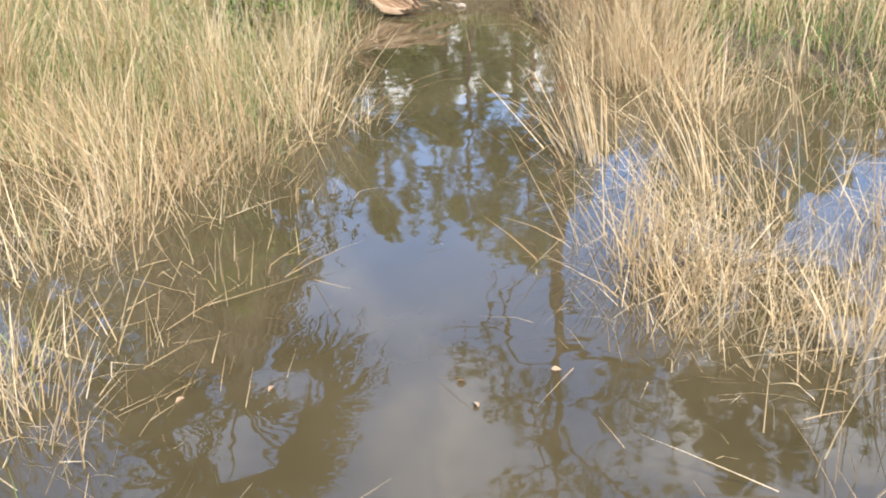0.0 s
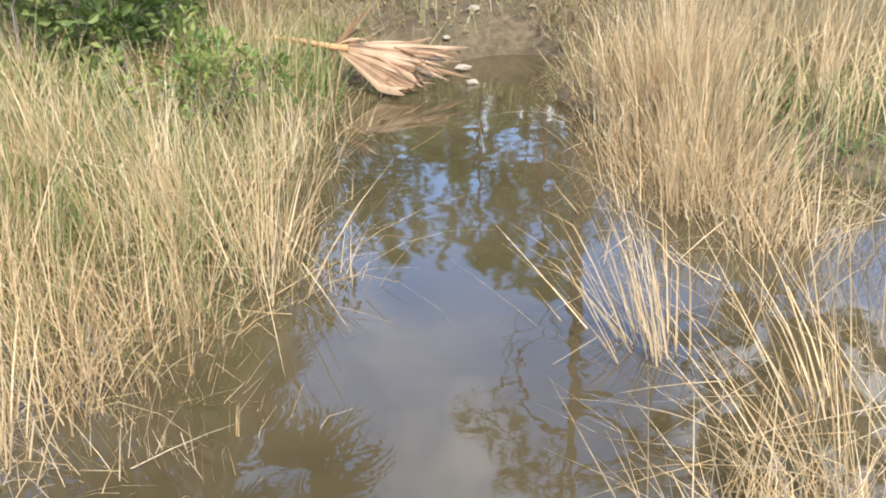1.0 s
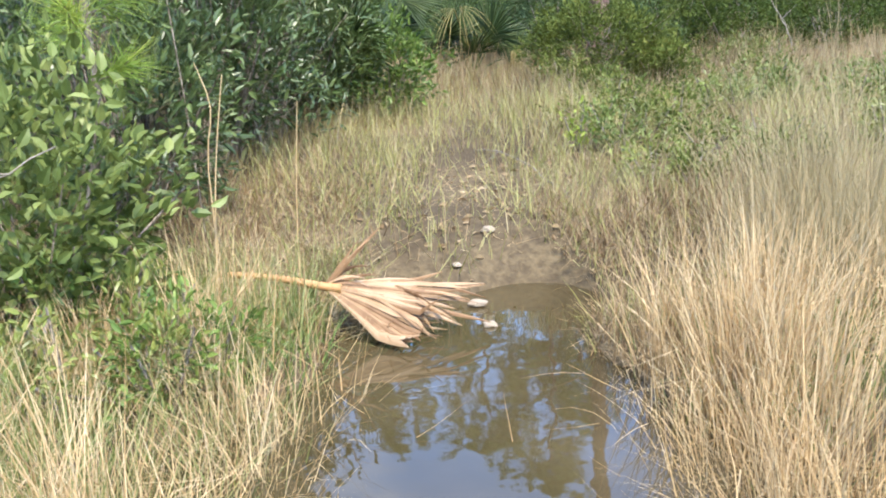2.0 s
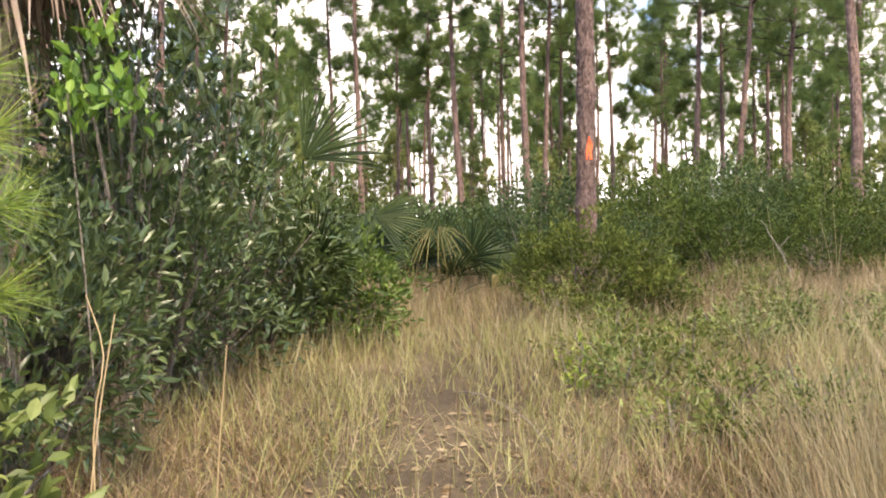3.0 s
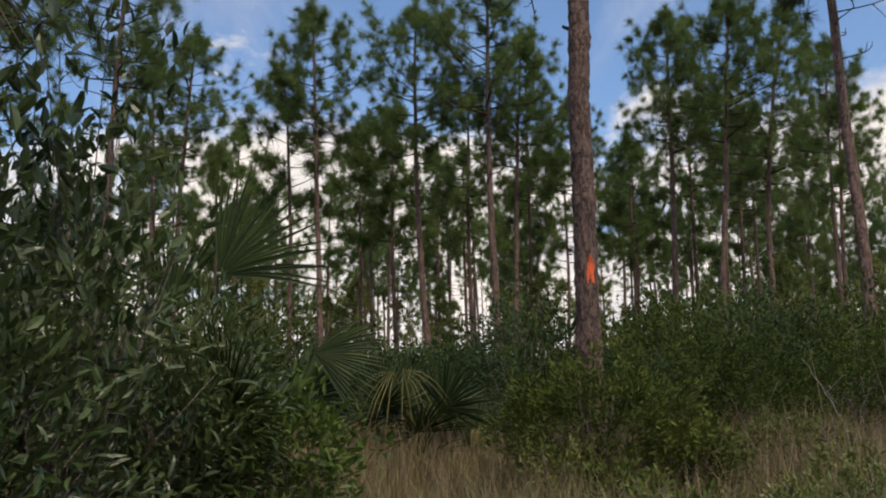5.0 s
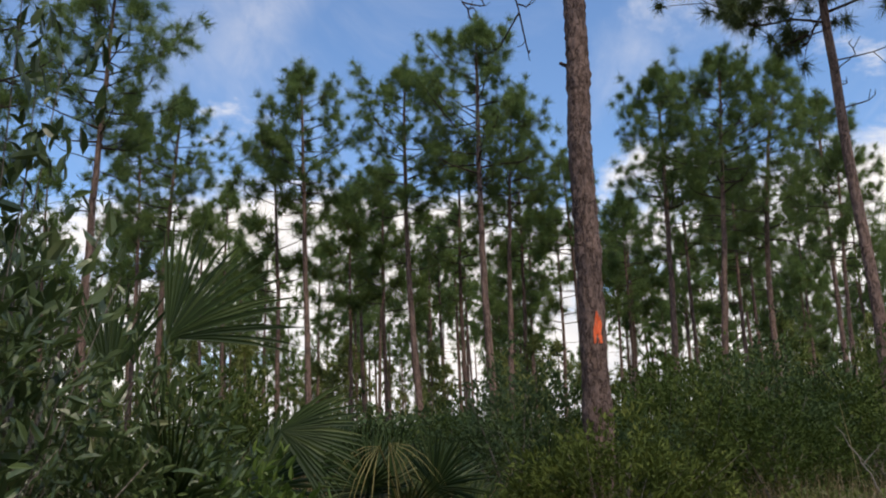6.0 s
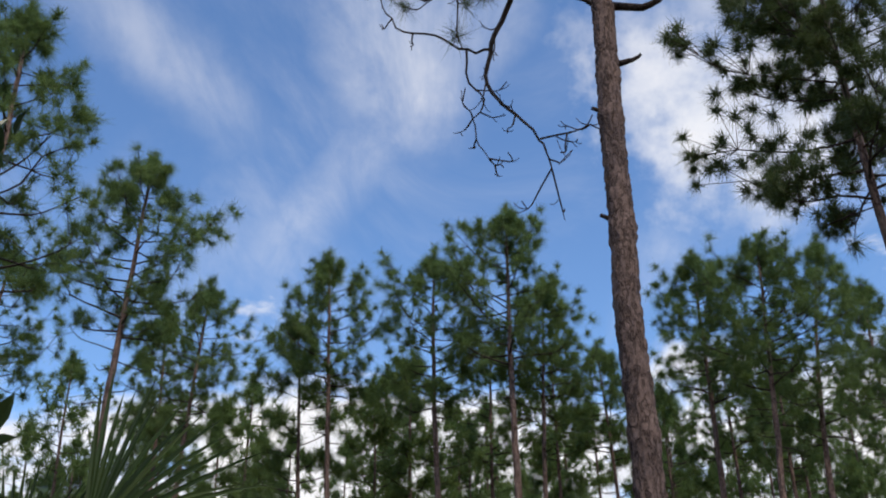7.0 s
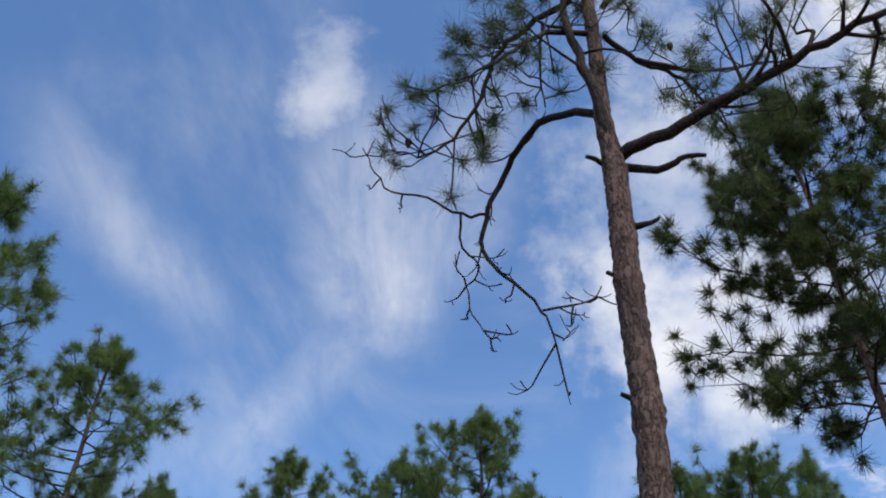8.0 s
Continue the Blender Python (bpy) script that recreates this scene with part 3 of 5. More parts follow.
# (model, x, y, height, turn, lean)
for model, x, y, tall, turn, lean, first in (
        (MODEL_C, -9.7, 27.0, 17.8, 20, 0, True), (MODEL_D, -8.95, 36.0, 18.6, 200, 2.0, True), (MODEL_A, -8.3, 44.0, 17.2, 70, 2.4, False),
        (MODEL_B, -1.81, 41.0, 17.1, 10, -1.5, True), (MODEL_E, -3.4, 43.0, 15.0, 150, -1.5, False), (MODEL_A, 2.45, 40.0, 16.8, 90, -1.5, True),
        (MODEL_D, 4.87, 38.0, 17.6, 250, -0.3, False), (MODEL_B, 5.62, 39.5, 15.3, 40, 2.5, False), (MODEL_E, 1.35, 46.0, 14.5, 300, 0, False),
        (MODEL_A, 4.95, 47.0, 15.5, 60, 0, False), (MODEL_B, 7.1, 45.0, 14.5, 200, 1, False), (MODEL_B, 9.05, 42.0, 13.4, 300, -1.5, False),
        (MODEL_D, 10.6, 36.0, 14.8, 110, 2.0, False), (MODEL_D, 10.9, 33.0, 13.9, 330, 5.0, False), (MODEL_C, 13.5, 34.0, 14.4, 210, 5.5, False),
        (MODEL_G, 9.5, 21.5, 17.0, 75, -0.8, True), (MODEL_E, -12.0, 31.0, 12.0, 40, 0, True), (MODEL_E, 7.6, 52.0, 12.0, 130, 1, False),
        (MODEL_E, -5.6, 40.0, 10.5, 300, -1, False), (MODEL_A, 13.6, 30.0, 9.6, 10, 3, False), (MODEL_B, 18.0, 38.0, 14.5, 90, 1, False),
        (MODEL_F, 6.0, 60.0, 16.5, 0, 0, True), (MODEL_FAR, -7.0, 92.0, 16.0, 0, 0, True), (MODEL_A, -15.5, 42.0, 18.0, 120, 0, False), (MODEL_B, 15.5, 46.0, 15.0, 30, 0, False),
        (MODEL_E, 12.9, 48.0, 13.5, 200, 0, False), (MODEL_E, 19.4, 52.0, 14.0, 20, 0, False), (MODEL_B, -11.0, 50.0, 18.0, 260, 0, False),
        (MODEL_E, -0.5, 47.0, 13.5, 80, 0, False), (MODEL_C, -15.5, 31.0, 17.0, 140, 0, False),
        (MODEL_A, 16.4, 43.0, 13.6, 15, 1, False), (MODEL_B, 19.0, 47.0, 14.2, 75, 0, False), (MODEL_A, 14.0, 52.0, 14.6, 250, 1, False),
        (MODEL_B, 24.0, 52.0, 14.5, 320, 0, False), (MODEL_E, 9.9, 50.0, 13.5, 160, 0, False)):
    stand(model, x, y, tall, 11 if model is MODEL_E else 17 if model in (MODEL_F, MODEL_FAR) else 18, turn, lean, 0, first)
wood = np.random.default_rng(5)
for k in range(110):
    y = 54 + 34 * wood.uniform() ** 0.8
    stand(MODEL_F, wood.uniform(-0.62, 0.68) * y, y, wood.uniform(12, 18.5), 17, wood.uniform(0, 360), wood.normal() * 1.2, wood.normal())
for k in range(22):
    y = 48 + 40 * wood.uniform()
    stand(MODEL_E, wood.uniform(-0.6, 0.66) * y, y, wood.uniform(6, 12), 11, wood.uniform(0, 360))
for k in range(60):
    y = 40 + 26 * wood.uniform()
    tree_x = wood.uniform(-0.4, 0.62) * y
    stand(MODEL_H, tree_x, y, wood.uniform(4.0, 6.5), 7, wood.uniform(0, 360), 0, 0, k == 0)


def joined_wood(name, label, model, base_tall, spots):
    """Many far trees of one model in a single mesh. spots: x, y, height and turn of each."""
    verts, loops, sizes, mats, slots, count = [], [], [], [], [], 0
    for child in model.children:
        me = child.data
        v = np.empty(len(me.vertices) * 3)
        me.vertices.foreach_get("co", v)
        v = v.reshape(-1, 3)
        li = np.empty(len(me.loops), np.int32)
        me.loops.foreach_get("vertex_index", li)
        sz = np.empty(len(me.polygons), np.int32)
        me.polygons.foreach_get("loop_total", sz)
        for x, y, tall, turn in spots:
            k, c, t = tall / base_tall, math.cos(turn), math.sin(turn)
            w = np.stack([x + k * (c * v[:, 0] - t * v[:, 1]), y + k * (t * v[:, 0] + c * v[:, 1]), float(ground_z(x, y)) + k * v[:, 2]], -1)
            verts.append(w)
            loops.append(li + count)
            sizes.append(sz)
            mats.append(np.full(len(sz), len(slots), np.int32))
            count += len(v)
        slots.append(me.materials[0])
    verts, loops, sizes, mats = (np.concatenate(a) for a in (verts, loops, sizes, mats))
    me = bpy.data.meshes.new(name)
    me.vertices.add(len(verts))
    me.vertices.foreach_set("co", verts.ravel())
    me.loops.add(len(loops))
    me.loops.foreach_set("vertex_index", loops.astype(np.int32))
    me.polygons.add(len(sizes))
    me.polygons.foreach_set("loop_start", np.concatenate([[0], np.cumsum(sizes)[:-1]]).astype(np.int32))
    for m in slots:
        me.materials.append(m)
    me.polygons.foreach_set("material_index", mats)
    me.update(calc_edges=True)
    me.validate()
    return tagged(new(name, me), label, "woodland", kind="stuff")


spots = []
for k in range(110):
    y = 86 + 54 * wood.uniform()
    spots.append((wood.uniform(-0.62, 0.68) * y, y, wood.uniform(12, 18.5), wood.uniform(0, 6.28)))
# the wood goes on beside and behind the walker
for k in range(30):
    a, d = wood.uniform(0.75, 5.53), wood.uniform(26, 70)
    spots.append((d * math.sin(a), 4 + d * math.cos(a), wood.uniform(13, 19), wood.uniform(0, 6.28)))
joined_wood("far_pine_wood", "far pine wood of thin trunks and small crowns", MODEL_FAR, 17, spots)
spots = [(wood.uniform(-0.6, 0.66) * y, y, wood.uniform(6, 11), wood.uniform(0, 6.28)) for y in wood.uniform(66, 125, 120)]
joined_wood("far_young_wood", "far growth of young pale green pines", MODEL_H, 7, spots)


# ---- the marked pine beside the trail ----
def knots(x, y, z, a):
    """Plates of bark: proud scales with deep seams between them."""
    d, p = noise.voronoi(Vector((math.cos(a) * 2.3, math.sin(a) * 2.3, z * 8.5)))[:2]
    seam = min(1.0, (d[1] - d[0]) * 2.6)
    return 0.016 * seam + 0.008 * noise.noise(Vector((math.cos(a) * 5, math.sin(a) * 5, z * 9)))


def marked_pine():
    rng = np.random.default_rng(21)
    tree = thing("pine_tree", "tall pine with flaking bark, bare lower trunk and orange blaze", "tree")
    x0, y0, z0 = 2.36, 14.05, float(ground_z(2.36, 14.05))
    tree.location = (x0, y0, z0)
    spine = np.array([(-0.16, 0, -0.2), (-0.13, 0, 1.9), (-0.12, 0, 2.8), (-0.13, 0, 3.6), (-0.09, 0, 4.3), (-0.07, 0.02, 5.3), (-0.04, 0.03, 5.9), (-0.01, 0.03, 6.6), (-0.04, 0.03, 7.3), (0.01, 0.03, 8.4), (0.02, 0.03, 9.8), (0.05, 0, 11.6), (0.1, 0, 13.4)])

    def centre(z):
        return np.array([np.interp(z, spine[:, 2], spine[:, 0]), np.interp(z, spine[:, 2], spine[:, 1]), z])

    def radius(z):
        thick = np.interp(z, [-0.2, 0.0, 0.5, 1.6, 4.0, 6.6, 6.9, 8.2, 11.2, 13.4], [0.20, 0.17, 0.130, 0.106, 0.097, 0.090, 0.078, 0.064, 0.040, 0.015])
        swell = 0.0
        for k in (1.2, 2.6, 4.27, 5.4, 5.85, 6.62):
            swell += 0.012 * math.exp(-((z - k) / 0.09) ** 2)
        return thick + swell

    rings, sides = 420, 44
    v = []
    for i in range(rings):
        z = -0.2 + 13.6 * (i / (rings - 1))
        c, r = centre(z), radius(z)
        for j in range(sides):
            a = 2 * math.pi * j / sides
            q = r + knots(0, 0, z, a) * min(1.0, r / 0.1)
            v.append((c[0] + q * math.cos(a), c[1] + q * math.sin(a), z))
    i, j = np.meshgrid(np.arange(rings - 1), np.arange(sides), indexing="ij")
    k = (j + 1) % sides
    f = np.stack([i * sides + j, i * sides + k, (i + 1) * sides + k, (i + 1) * sides + j], -1).reshape(-1, 4)
    trunk = part("trunk", Geo().add(v, f), BARK, tree, smooth=True)
    # orange blaze on the side that faces the trail
    blaze = Geo()
    for k in range(5):
        a0 = radians(rng.uniform(262, 288))
        z1, tall, wide = 1.80 + 0.05 * rng.uniform(-1, 1), rng.uniform(0.13, 0.30), radians(rng.uniform(8, 15))
        grid = []
        for s in np.linspace(0, 1, 9):
            z = z1 + tall * s
            for t in (-1, -0.5, 0, 0.5, 1):
                a = a0 + wide * t * (1 - s ** 2) * (0.7 + 0.3 * math.sin(9 * s + k)) + 0.10 * (s - 0.5) * (k - 2)
                q = radius(z) + knots(0, 0, z, a) + 0.004
                c = centre(z)
                grid.append((c[0] + q * math.cos(a), c[1] + q * math.sin(a), z))
        ff = [(r * 5 + c, r * 5 + c + 1, r * 5 + c + 6, r * 5 + c + 5) for r in range(8) for c in range(4)]
        blaze.add(grid, ff)
    part("paint_mark", blaze, PAINT, trunk, "orange paint blaze on the bark", smooth=True)
    base = np.array([x0, y0, z0])
    tips, ways = [], []

    def limb(points, r0, r1, n=14, label="", twigs=0, live=True, name="limb", size=0.6):
        line = curve(np.array(points) - base, n)
        line[1:-1] += rng.normal(size=(n - 2, 3)) * 0.012
        g = Geo().add(*tube(line, np.linspace(r0, r1, n), 8))
        owner = part(name, g, LIMB, tree, label, smooth=True)
        fine = Geo()
        for m in range(twigs):
            i0 = int(rng.integers(max(1, n // 4), n))
            p = line[min(i0, n - 1)]
            along = unit(line[min(i0, n - 1)] - line[min(i0, n - 1) - 1])
            w = unit(along * 0.5 + rng.normal(size=3) * 0.8 + (np.array([0, 0, 0.25]) if live else np.array([0, 0, -0.15])))
            ln = size * rng.uniform(0.45, 1.35)
            hook = np.array([0, 0, 0.35 if live else 0.45])
            q = [p, p + w * ln * 0.4 - hook * ln * 0.15, p + w * ln * 0.75 + rng.normal(size=3) * 0.11 * ln, p + w * ln + hook * ln * 0.5]
            tw = curve(q, 8)
            fine.add(*tube(tw, np.linspace(max(r1, 0.010), 0.006, 8), 4))
            if live:
                tips.append(tw[-1])
                ways.append(tw[-1] - tw[-2] + np.array([0, 0, 0.02]))
            for e in range(2):
                b = tw[int(rng.integers(3, 7))]
                w2 = unit(w + rng.normal(size=3) * 0.7 + np.array([0, 0, 0.3]))
                t2 = curve([b, b + w2 * ln * 0.2, b + w2 * ln * 0.34 + np.array([0, 0, ln * 0.1])], 5)
                fine.add(*tube(t2, np.linspace(0.006, 0.004, 5), 3))
                if live and rng.uniform() < 0.12:
                    tips.append(t2[-1])
                    ways.append(t2[-1] - t2[-2])
        if twigs:
            tagged(part("twiggery", fine, LIMB, owner, smooth=True), kind="stuff")
        return line

    DEAD = "bare dead grey limb"
    limb([(2.38, 14.10, 8.25), (1.97, 14.50, 8.60), (1.73, 14.90, 8.57), (1.60, 15.20, 8.38), (1.44, 15.30, 8.00), (1.39, 15.30, 7.50), (1.59, 15.20, 7.13), (1.86, 15.10, 6.73), (1.95, 15.10, 6.39)], 0.042, 0.008, 32, DEAD, 12, False, size=0.45)
    limb([(1.44, 15.30, 8.00), (1.15, 15.30, 7.97), (0.87, 15.30, 8.17), (0.48, 15.30, 8.25), (0.30, 15.30, 8.52), (0.18, 15.30, 8.81)], 0.016, 0.006, 18, DEAD, 5, False, size=0.3)
    limb([(1.86, 15.10, 6.73), (2.14, 15.00, 6.74), (2.35, 15.00, 6.84)], 0.012, 0.005, 8, DEAD, 5, False, size=0.3)
    limb([(1.18, 15.30, 7.98), (1.19, 15.30, 7.55), (1.35, 15.30, 7.36), (1.23, 15.30, 7.08), (1.26, 15.30, 6.77), (1.42, 15.30, 6.54)], 0.013, 0.005, 16, DEAD, 8, False, size=0.3)
    limb([(2.40, 14.08, 7.64), (2.23, 14.00, 8.50), (2.10, 14.00, 9.23), (2.08, 14.00, 10.17), (1.96, 13.90, 11.04)], 0.062, 0.02, 16, "", 10, size=0.7)
    limb([(2.40, 14.10, 9.39), (1.84, 14.00, 9.20), (1.44, 13.80, 8.60), (1.09, 13.70, 8.13)], 0.032, 0.010, 14, "", 14, size=0.55)
    limb([(2.20, 14.10, 9.94), (1.75, 14.30, 9.68), (1.48, 14.50, 9.45), (1.28, 14.60, 8.85), (1.03, 14.70, 8.37), (0.71, 14.70, 8.11)], 0.036, 0.010, 20, "", 26, size=0.6)
    limb([(1.91, 14.20, 9.66), (1.85, 14.30, 9.06), (1.87, 14.30, 8.49)], 0.018, 0.008, 10, "", 9, size=0.45)
    limb([(2.40, 14.10, 7.67), (2.70, 13.80, 7.66), (3.04, 13.50, 7.72), (3.42, 13.20, 7.79), (3.79, 12.90, 7.89), (4.15, 12.60, 7.92), (4.74, 12.20, 8.21)], 0.060, 0.022, 22, "", 18, size=0.8)
    limb([(2.42, 14.10, 7.56), (2.77, 14.00, 7.49), (2.89, 13.90, 7.52), (3.04, 13.80, 7.46)], 0.040, 0.018, 9, "broken stub of a limb", name="limb_stub")
    limb([(2.41, 14.10, 6.88), (2.54, 14.05, 6.88), (2.62, 14.00, 6.92)], 0.032, 0.014, 6, "", name="limb_stub")
    limb([(2.34, 14.10, 6.31), (2.13, 14.05, 6.36)], 0.030, 0.016, 4, "", name="limb_stub")
    limb([(2.32, 14.10, 5.25), (2.10, 14.05, 5.30)], 0.032, 0.016, 4, "", name="limb_stub")
    limb([(2.36, 14.10, 7.56), (2.10, 14.05, 7.61)], 0.030, 0.018, 4, "", name="limb_stub")
    limb([(2.49, 14.10, 9.37), (2.87, 14.30, 9.32), (3.35, 14.50, 9.31), (3.68, 14.70, 9.19), (3.95, 14.80, 8.85)], 0.032, 0.010, 16, "", 16, size=0.6)
    limb([(2.82, 14.20, 9.18), (3.55, 14.50, 9.46), (4.34, 14.70, 9.90), (5.13, 14.90, 10.39)], 0.024, 0.010, 14, "", 16, size=0.7)
    limb([(2.53, 14.10, 10.11), (1.85, 13.50, 10.28), (1.20, 13.00, 10.62), (0.64, 12.80, 10.63)], 0.036, 0.012, 16, "", 14, size=0.7)
    limb([(2.52, 14.10, 9.83), (2.96, 13.30, 10.03), (3.59, 12.60, 10.19), (4.20, 12.20, 10.19)], 0.036, 0.012, 16, "", 14, size=0.7)
    limb([(2.55, 14.10, 11.03), (3.11, 14.90, 11.44), (3.51, 15.60, 12.02)], 0.030, 0.010, 12, "", 14, size=0.7)
    limb([(2.56, 14.10, 11.58), (2.08, 14.70, 12.02), (1.52, 15.20, 12.54)], 0.028, 0.010, 12, "", 14, size=0.7)
    limb([(2.60, 14.10, 12.13), (2.82, 13.40, 12.49), (3.09, 12.90, 12.84)], 0.026, 0.010, 12, "", 14, size=0.7)
    needles = Geo().add(*puffs(rng, np.array(tips), np.array(ways), 120, 0.235, 0.0046))
    tagged(part("needle_foliage", needles, NEEDLE_SHADED, tree, "thin tufts of long green needles"), kind="stuff")
    for cx, cy, cz in ((0.62, 14.7, 8.30), (1.2, 14.5, 9.6), (3.3, 14.4, 9.7)):
        g = Geo().add(*tube(np.array([(cx, cy, cz + 0.06), (cx, cy, cz + 0.03), (cx, cy, cz - 0.02), (cx, cy, cz - 0.07)]) - base, [0.01, 0.035, 0.03, 0.006], 8))
        part("pine_cone", g, CONE, tree, "dark ripe cone", smooth=True)


marked_pine()


# ---- shrubs ----
def shrub(name, label, place, size, clusters, per, leaf, mat, seed, stems=7, hollow=0.45, fold=True, width=0.36, category="shrub", group="", spread=1.0, bare=0.0, thick=1.0):
    """A leafy shrub: stems from one root, and leaves in sprays at the twig ends. size: half widths in x and y, and the height."""
    rng = np.random.default_rng(seed)
    ob = thing(name, label, category, place, group)
    d = unit(rng.normal(size=(clusters, 3)))
    r = rng.uniform(hollow, 1, clusters) ** 0.6 * (1 + 0.34 * np.sin(d[:, 0] * 5 + seed) * np.sin(d[:, 1] * 4 + d[:, 2] * 6) + 0.10 * np.sin(d[:, 0] * 11 + d[:, 2] * 9 + seed))
    c = d * r[:, None] * np.array([size[0], size[1], size[2] * 0.52]) + np.array([0, 0, size[2] * 0.50])
    c = c[c[:, 2] > max(0.05, bare * size[2])]
    out = unit(c - np.array([0, 0, size[2] * 0.3]))
    n = len(c)
    spray = unit(out[:, None] + rng.normal(size=(n, per, 3)) * 0.75 * spread + np.array([0, 0, 0.25]))
    at = c[:, None] + rng.normal(size=(n, per, 3)) * leaf * 0.55 - out[:, None] * rng.uniform(0, 1, (n, per, 1)) * leaf * 1.6
    sz = leaf * rng.uniform(0.55, 1.25, n * per)
    g = Geo()
    add_leaves(g, rng, at.reshape(-1, 3), spray.reshape(-1, 3), sz, width, fold)
    tagged(part("foliage", g, mat, ob), kind="stuff")
    pick = rng.choice(n, min(n, stems), replace=False)
    twigs = Geo()
    for e, i in enumerate(pick):
        root = np.array([rng.normal() * 0.12 * size[0], rng.normal() * 0.12 * size[1], -0.1])
        line = curve([root, root * 0.6 + c[i] * np.array([0.35, 0.35, 0.45]), c[i]], 8)
        if e < 6:
            part("stem", Geo().add(*tube(line, np.linspace((0.012 + 0.006 * size[2]) * thick, 0.005, 8), 5)), STEM, ob, smooth=True)
        else:
            twigs.add(*tube(line, np.linspace(0.008, 0.003, 8), 3))
    if twigs.count:
        tagged(part("twiggery", twigs, STEM, ob, smooth=True), kind="stuff")
    return ob


def on_ground(x, y, dz=0.0):
    return (x, y, float(ground_z(x, y)) + dz)


BAY = "dense bay shrub with narrow glossy dark green leaves"
shrub("bay_shrub", BAY, on_ground(-2.0, 7.95), (0.85, 0.8, 1.75), 330, 12, 0.10, LEAF_BAY, 31, 30, width=0.28)
shrub("bay_shrub", BAY, on_ground(-1.65, 9.7), (0.85, 0.95, 1.85), 370, 12, 0.10, LEAF_BAY, 32, 30, width=0.28)
shrub("bay_shrub", BAY, on_ground(-1.25, 11.3), (0.85, 0.9, 1.55), 330, 12, 0.10, LEAF_BAY, 33, 30, width=0.28)
shrub("bay_shrub", BAY, on_ground(-0.98, 11.4), (0.6, 0.6, 1.3), 230, 12, 0.10, LEAF_BAY, 51, 20, width=0.28)
shrub("bay_shrub", BAY, on_ground(-3.2, 9.3), (1.0, 1.2, 2.2), 340, 12, 0.10, LEAF_BAY, 34, 20, width=0.28)
shrub("bay_shrub", "low bay shrub with fresh green leaves beside the trail", on_ground(-0.42, 11.6), (0.55, 0.6, 1.0), 240, 9, 0.085, LEAF_FRESH, 35, 20)
shrub("bay_sapling", "slender bay sapling with sparse drooping leaves", on_ground(-1.75, 9.2), (0.75, 0.7, 3.4), 200, 8, 0.12, LEAF_BAY, 36, 60, 0.1, category="sapling")
shrub("bay_sapling", "slender bay sapling with sparse drooping leaves", on_ground(-1.45, 10.4), (0.7, 0.7, 3.5), 170, 8, 0.12, LEAF_BAY, 37, 60, 0.1, category="sapling")
shrub("bay_sapling", "slender bay sapling with sparse drooping leaves", on_ground(-2.7, 10.2), (0.9, 0.8, 4.0), 190, 8, 0.12, LEAF_BAY, 38, 60, 0.1, category="sapling")
# Added mostly out of view, to keep sky out of the puddle's left reflection
shrub("bay_tree", "tall leafy bay tree mostly out of view, mirrored in the puddle", on_ground(-4.5, 10.6), (1.5, 1.4, 7.0), 420, 9, 0.13, LEAF_BAY, 52, 60, 0.2, category="tree")
for tx, ty, tall, seed in ((-6.6, 10.4, 8.0, 53), (-7.2, 7.6, 7.0, 54), (-5.2, 13.2, 7.5, 55)):
    shrub("bay_tree", "tall leafy bay tree mostly out of view, mirrored in the puddle", on_ground(tx, ty), (1.9, 1.8, tall), 420, 9, 0.15, LEAF_BAY, seed, 60, 0.2, False, category="tree")
shrub("bright_sapling", "slender sapling with lime green leaves at its top", on_ground(-1.38, 7.6), (0.21, 0.22, 2.40), 170, 10, 0.085, LEAF_BRIGHT, 39, 1, 0.2, width=0.5, category="sapling", bare=0.84, thick=0.16)
shrub("wax_myrtle", "grey-green leafy shrub at the water's edge", on_ground(-1.78, 6.15), (0.68, 0.6, 1.38), 300, 9, 0.085, LEAF_MYRTLE, 40, 24, width=0.5)
shrub("wax_myrtle", "grey-green leafy shrub at the water's edge", on_ground(-3.4, 7.2), (1.0, 0.9, 1.7), 300, 9, 0.085, LEAF_MYRTLE, 41, 18)
GALL = "rounded gallberry shrub with small olive green leaves"
shrub("gallberry_shrub", GALL, on_ground(2.02, 12.95), (0.95, 0.75, 1.12), 1000, 10, 0.058, LEAF_GALL, 42, 60)
shrub("gallberry_shrub", GALL, on_ground(2.70, 12.8), (0.5, 0.5, 0.68), 340, 10, 0.058, LEAF_GALL, 43, 30)
shrub("gallberry_shrub", "small rounded green shrub in the brown grass", on_ground(4.3, 14.45), (0.45, 0.4, 0.42), 300, 9, 0.055, LEAF_SHRUB, 44, 20)
shrub("yellow_herb", "low herb with yellow-green leaves in the grass", on_ground(1.25, 9.6), (0.13, 0.12, 0.38), 14, 8, 0.06, LEAF_YELLOW, 45, 8, 0.5)
low = np.random.default_rng(46)
for k in range(52):
    x, y = low.uniform(1.3, 6.5), low.uniform(8.0, 14.0)
    s = low.uniform(0.22, 0.45)
    shrub("low_shrub", "low green shrub among brown grass", on_ground(x, y), (s, s, low.uniform(0.30, 0.55)), 64, 8, 0.055, (LEAF_MYRTLE, LEAF_SHRUB, LEAF_GALL)[k % 3], 300 + k, 5, fold=False, group="low shrubs in the grass")
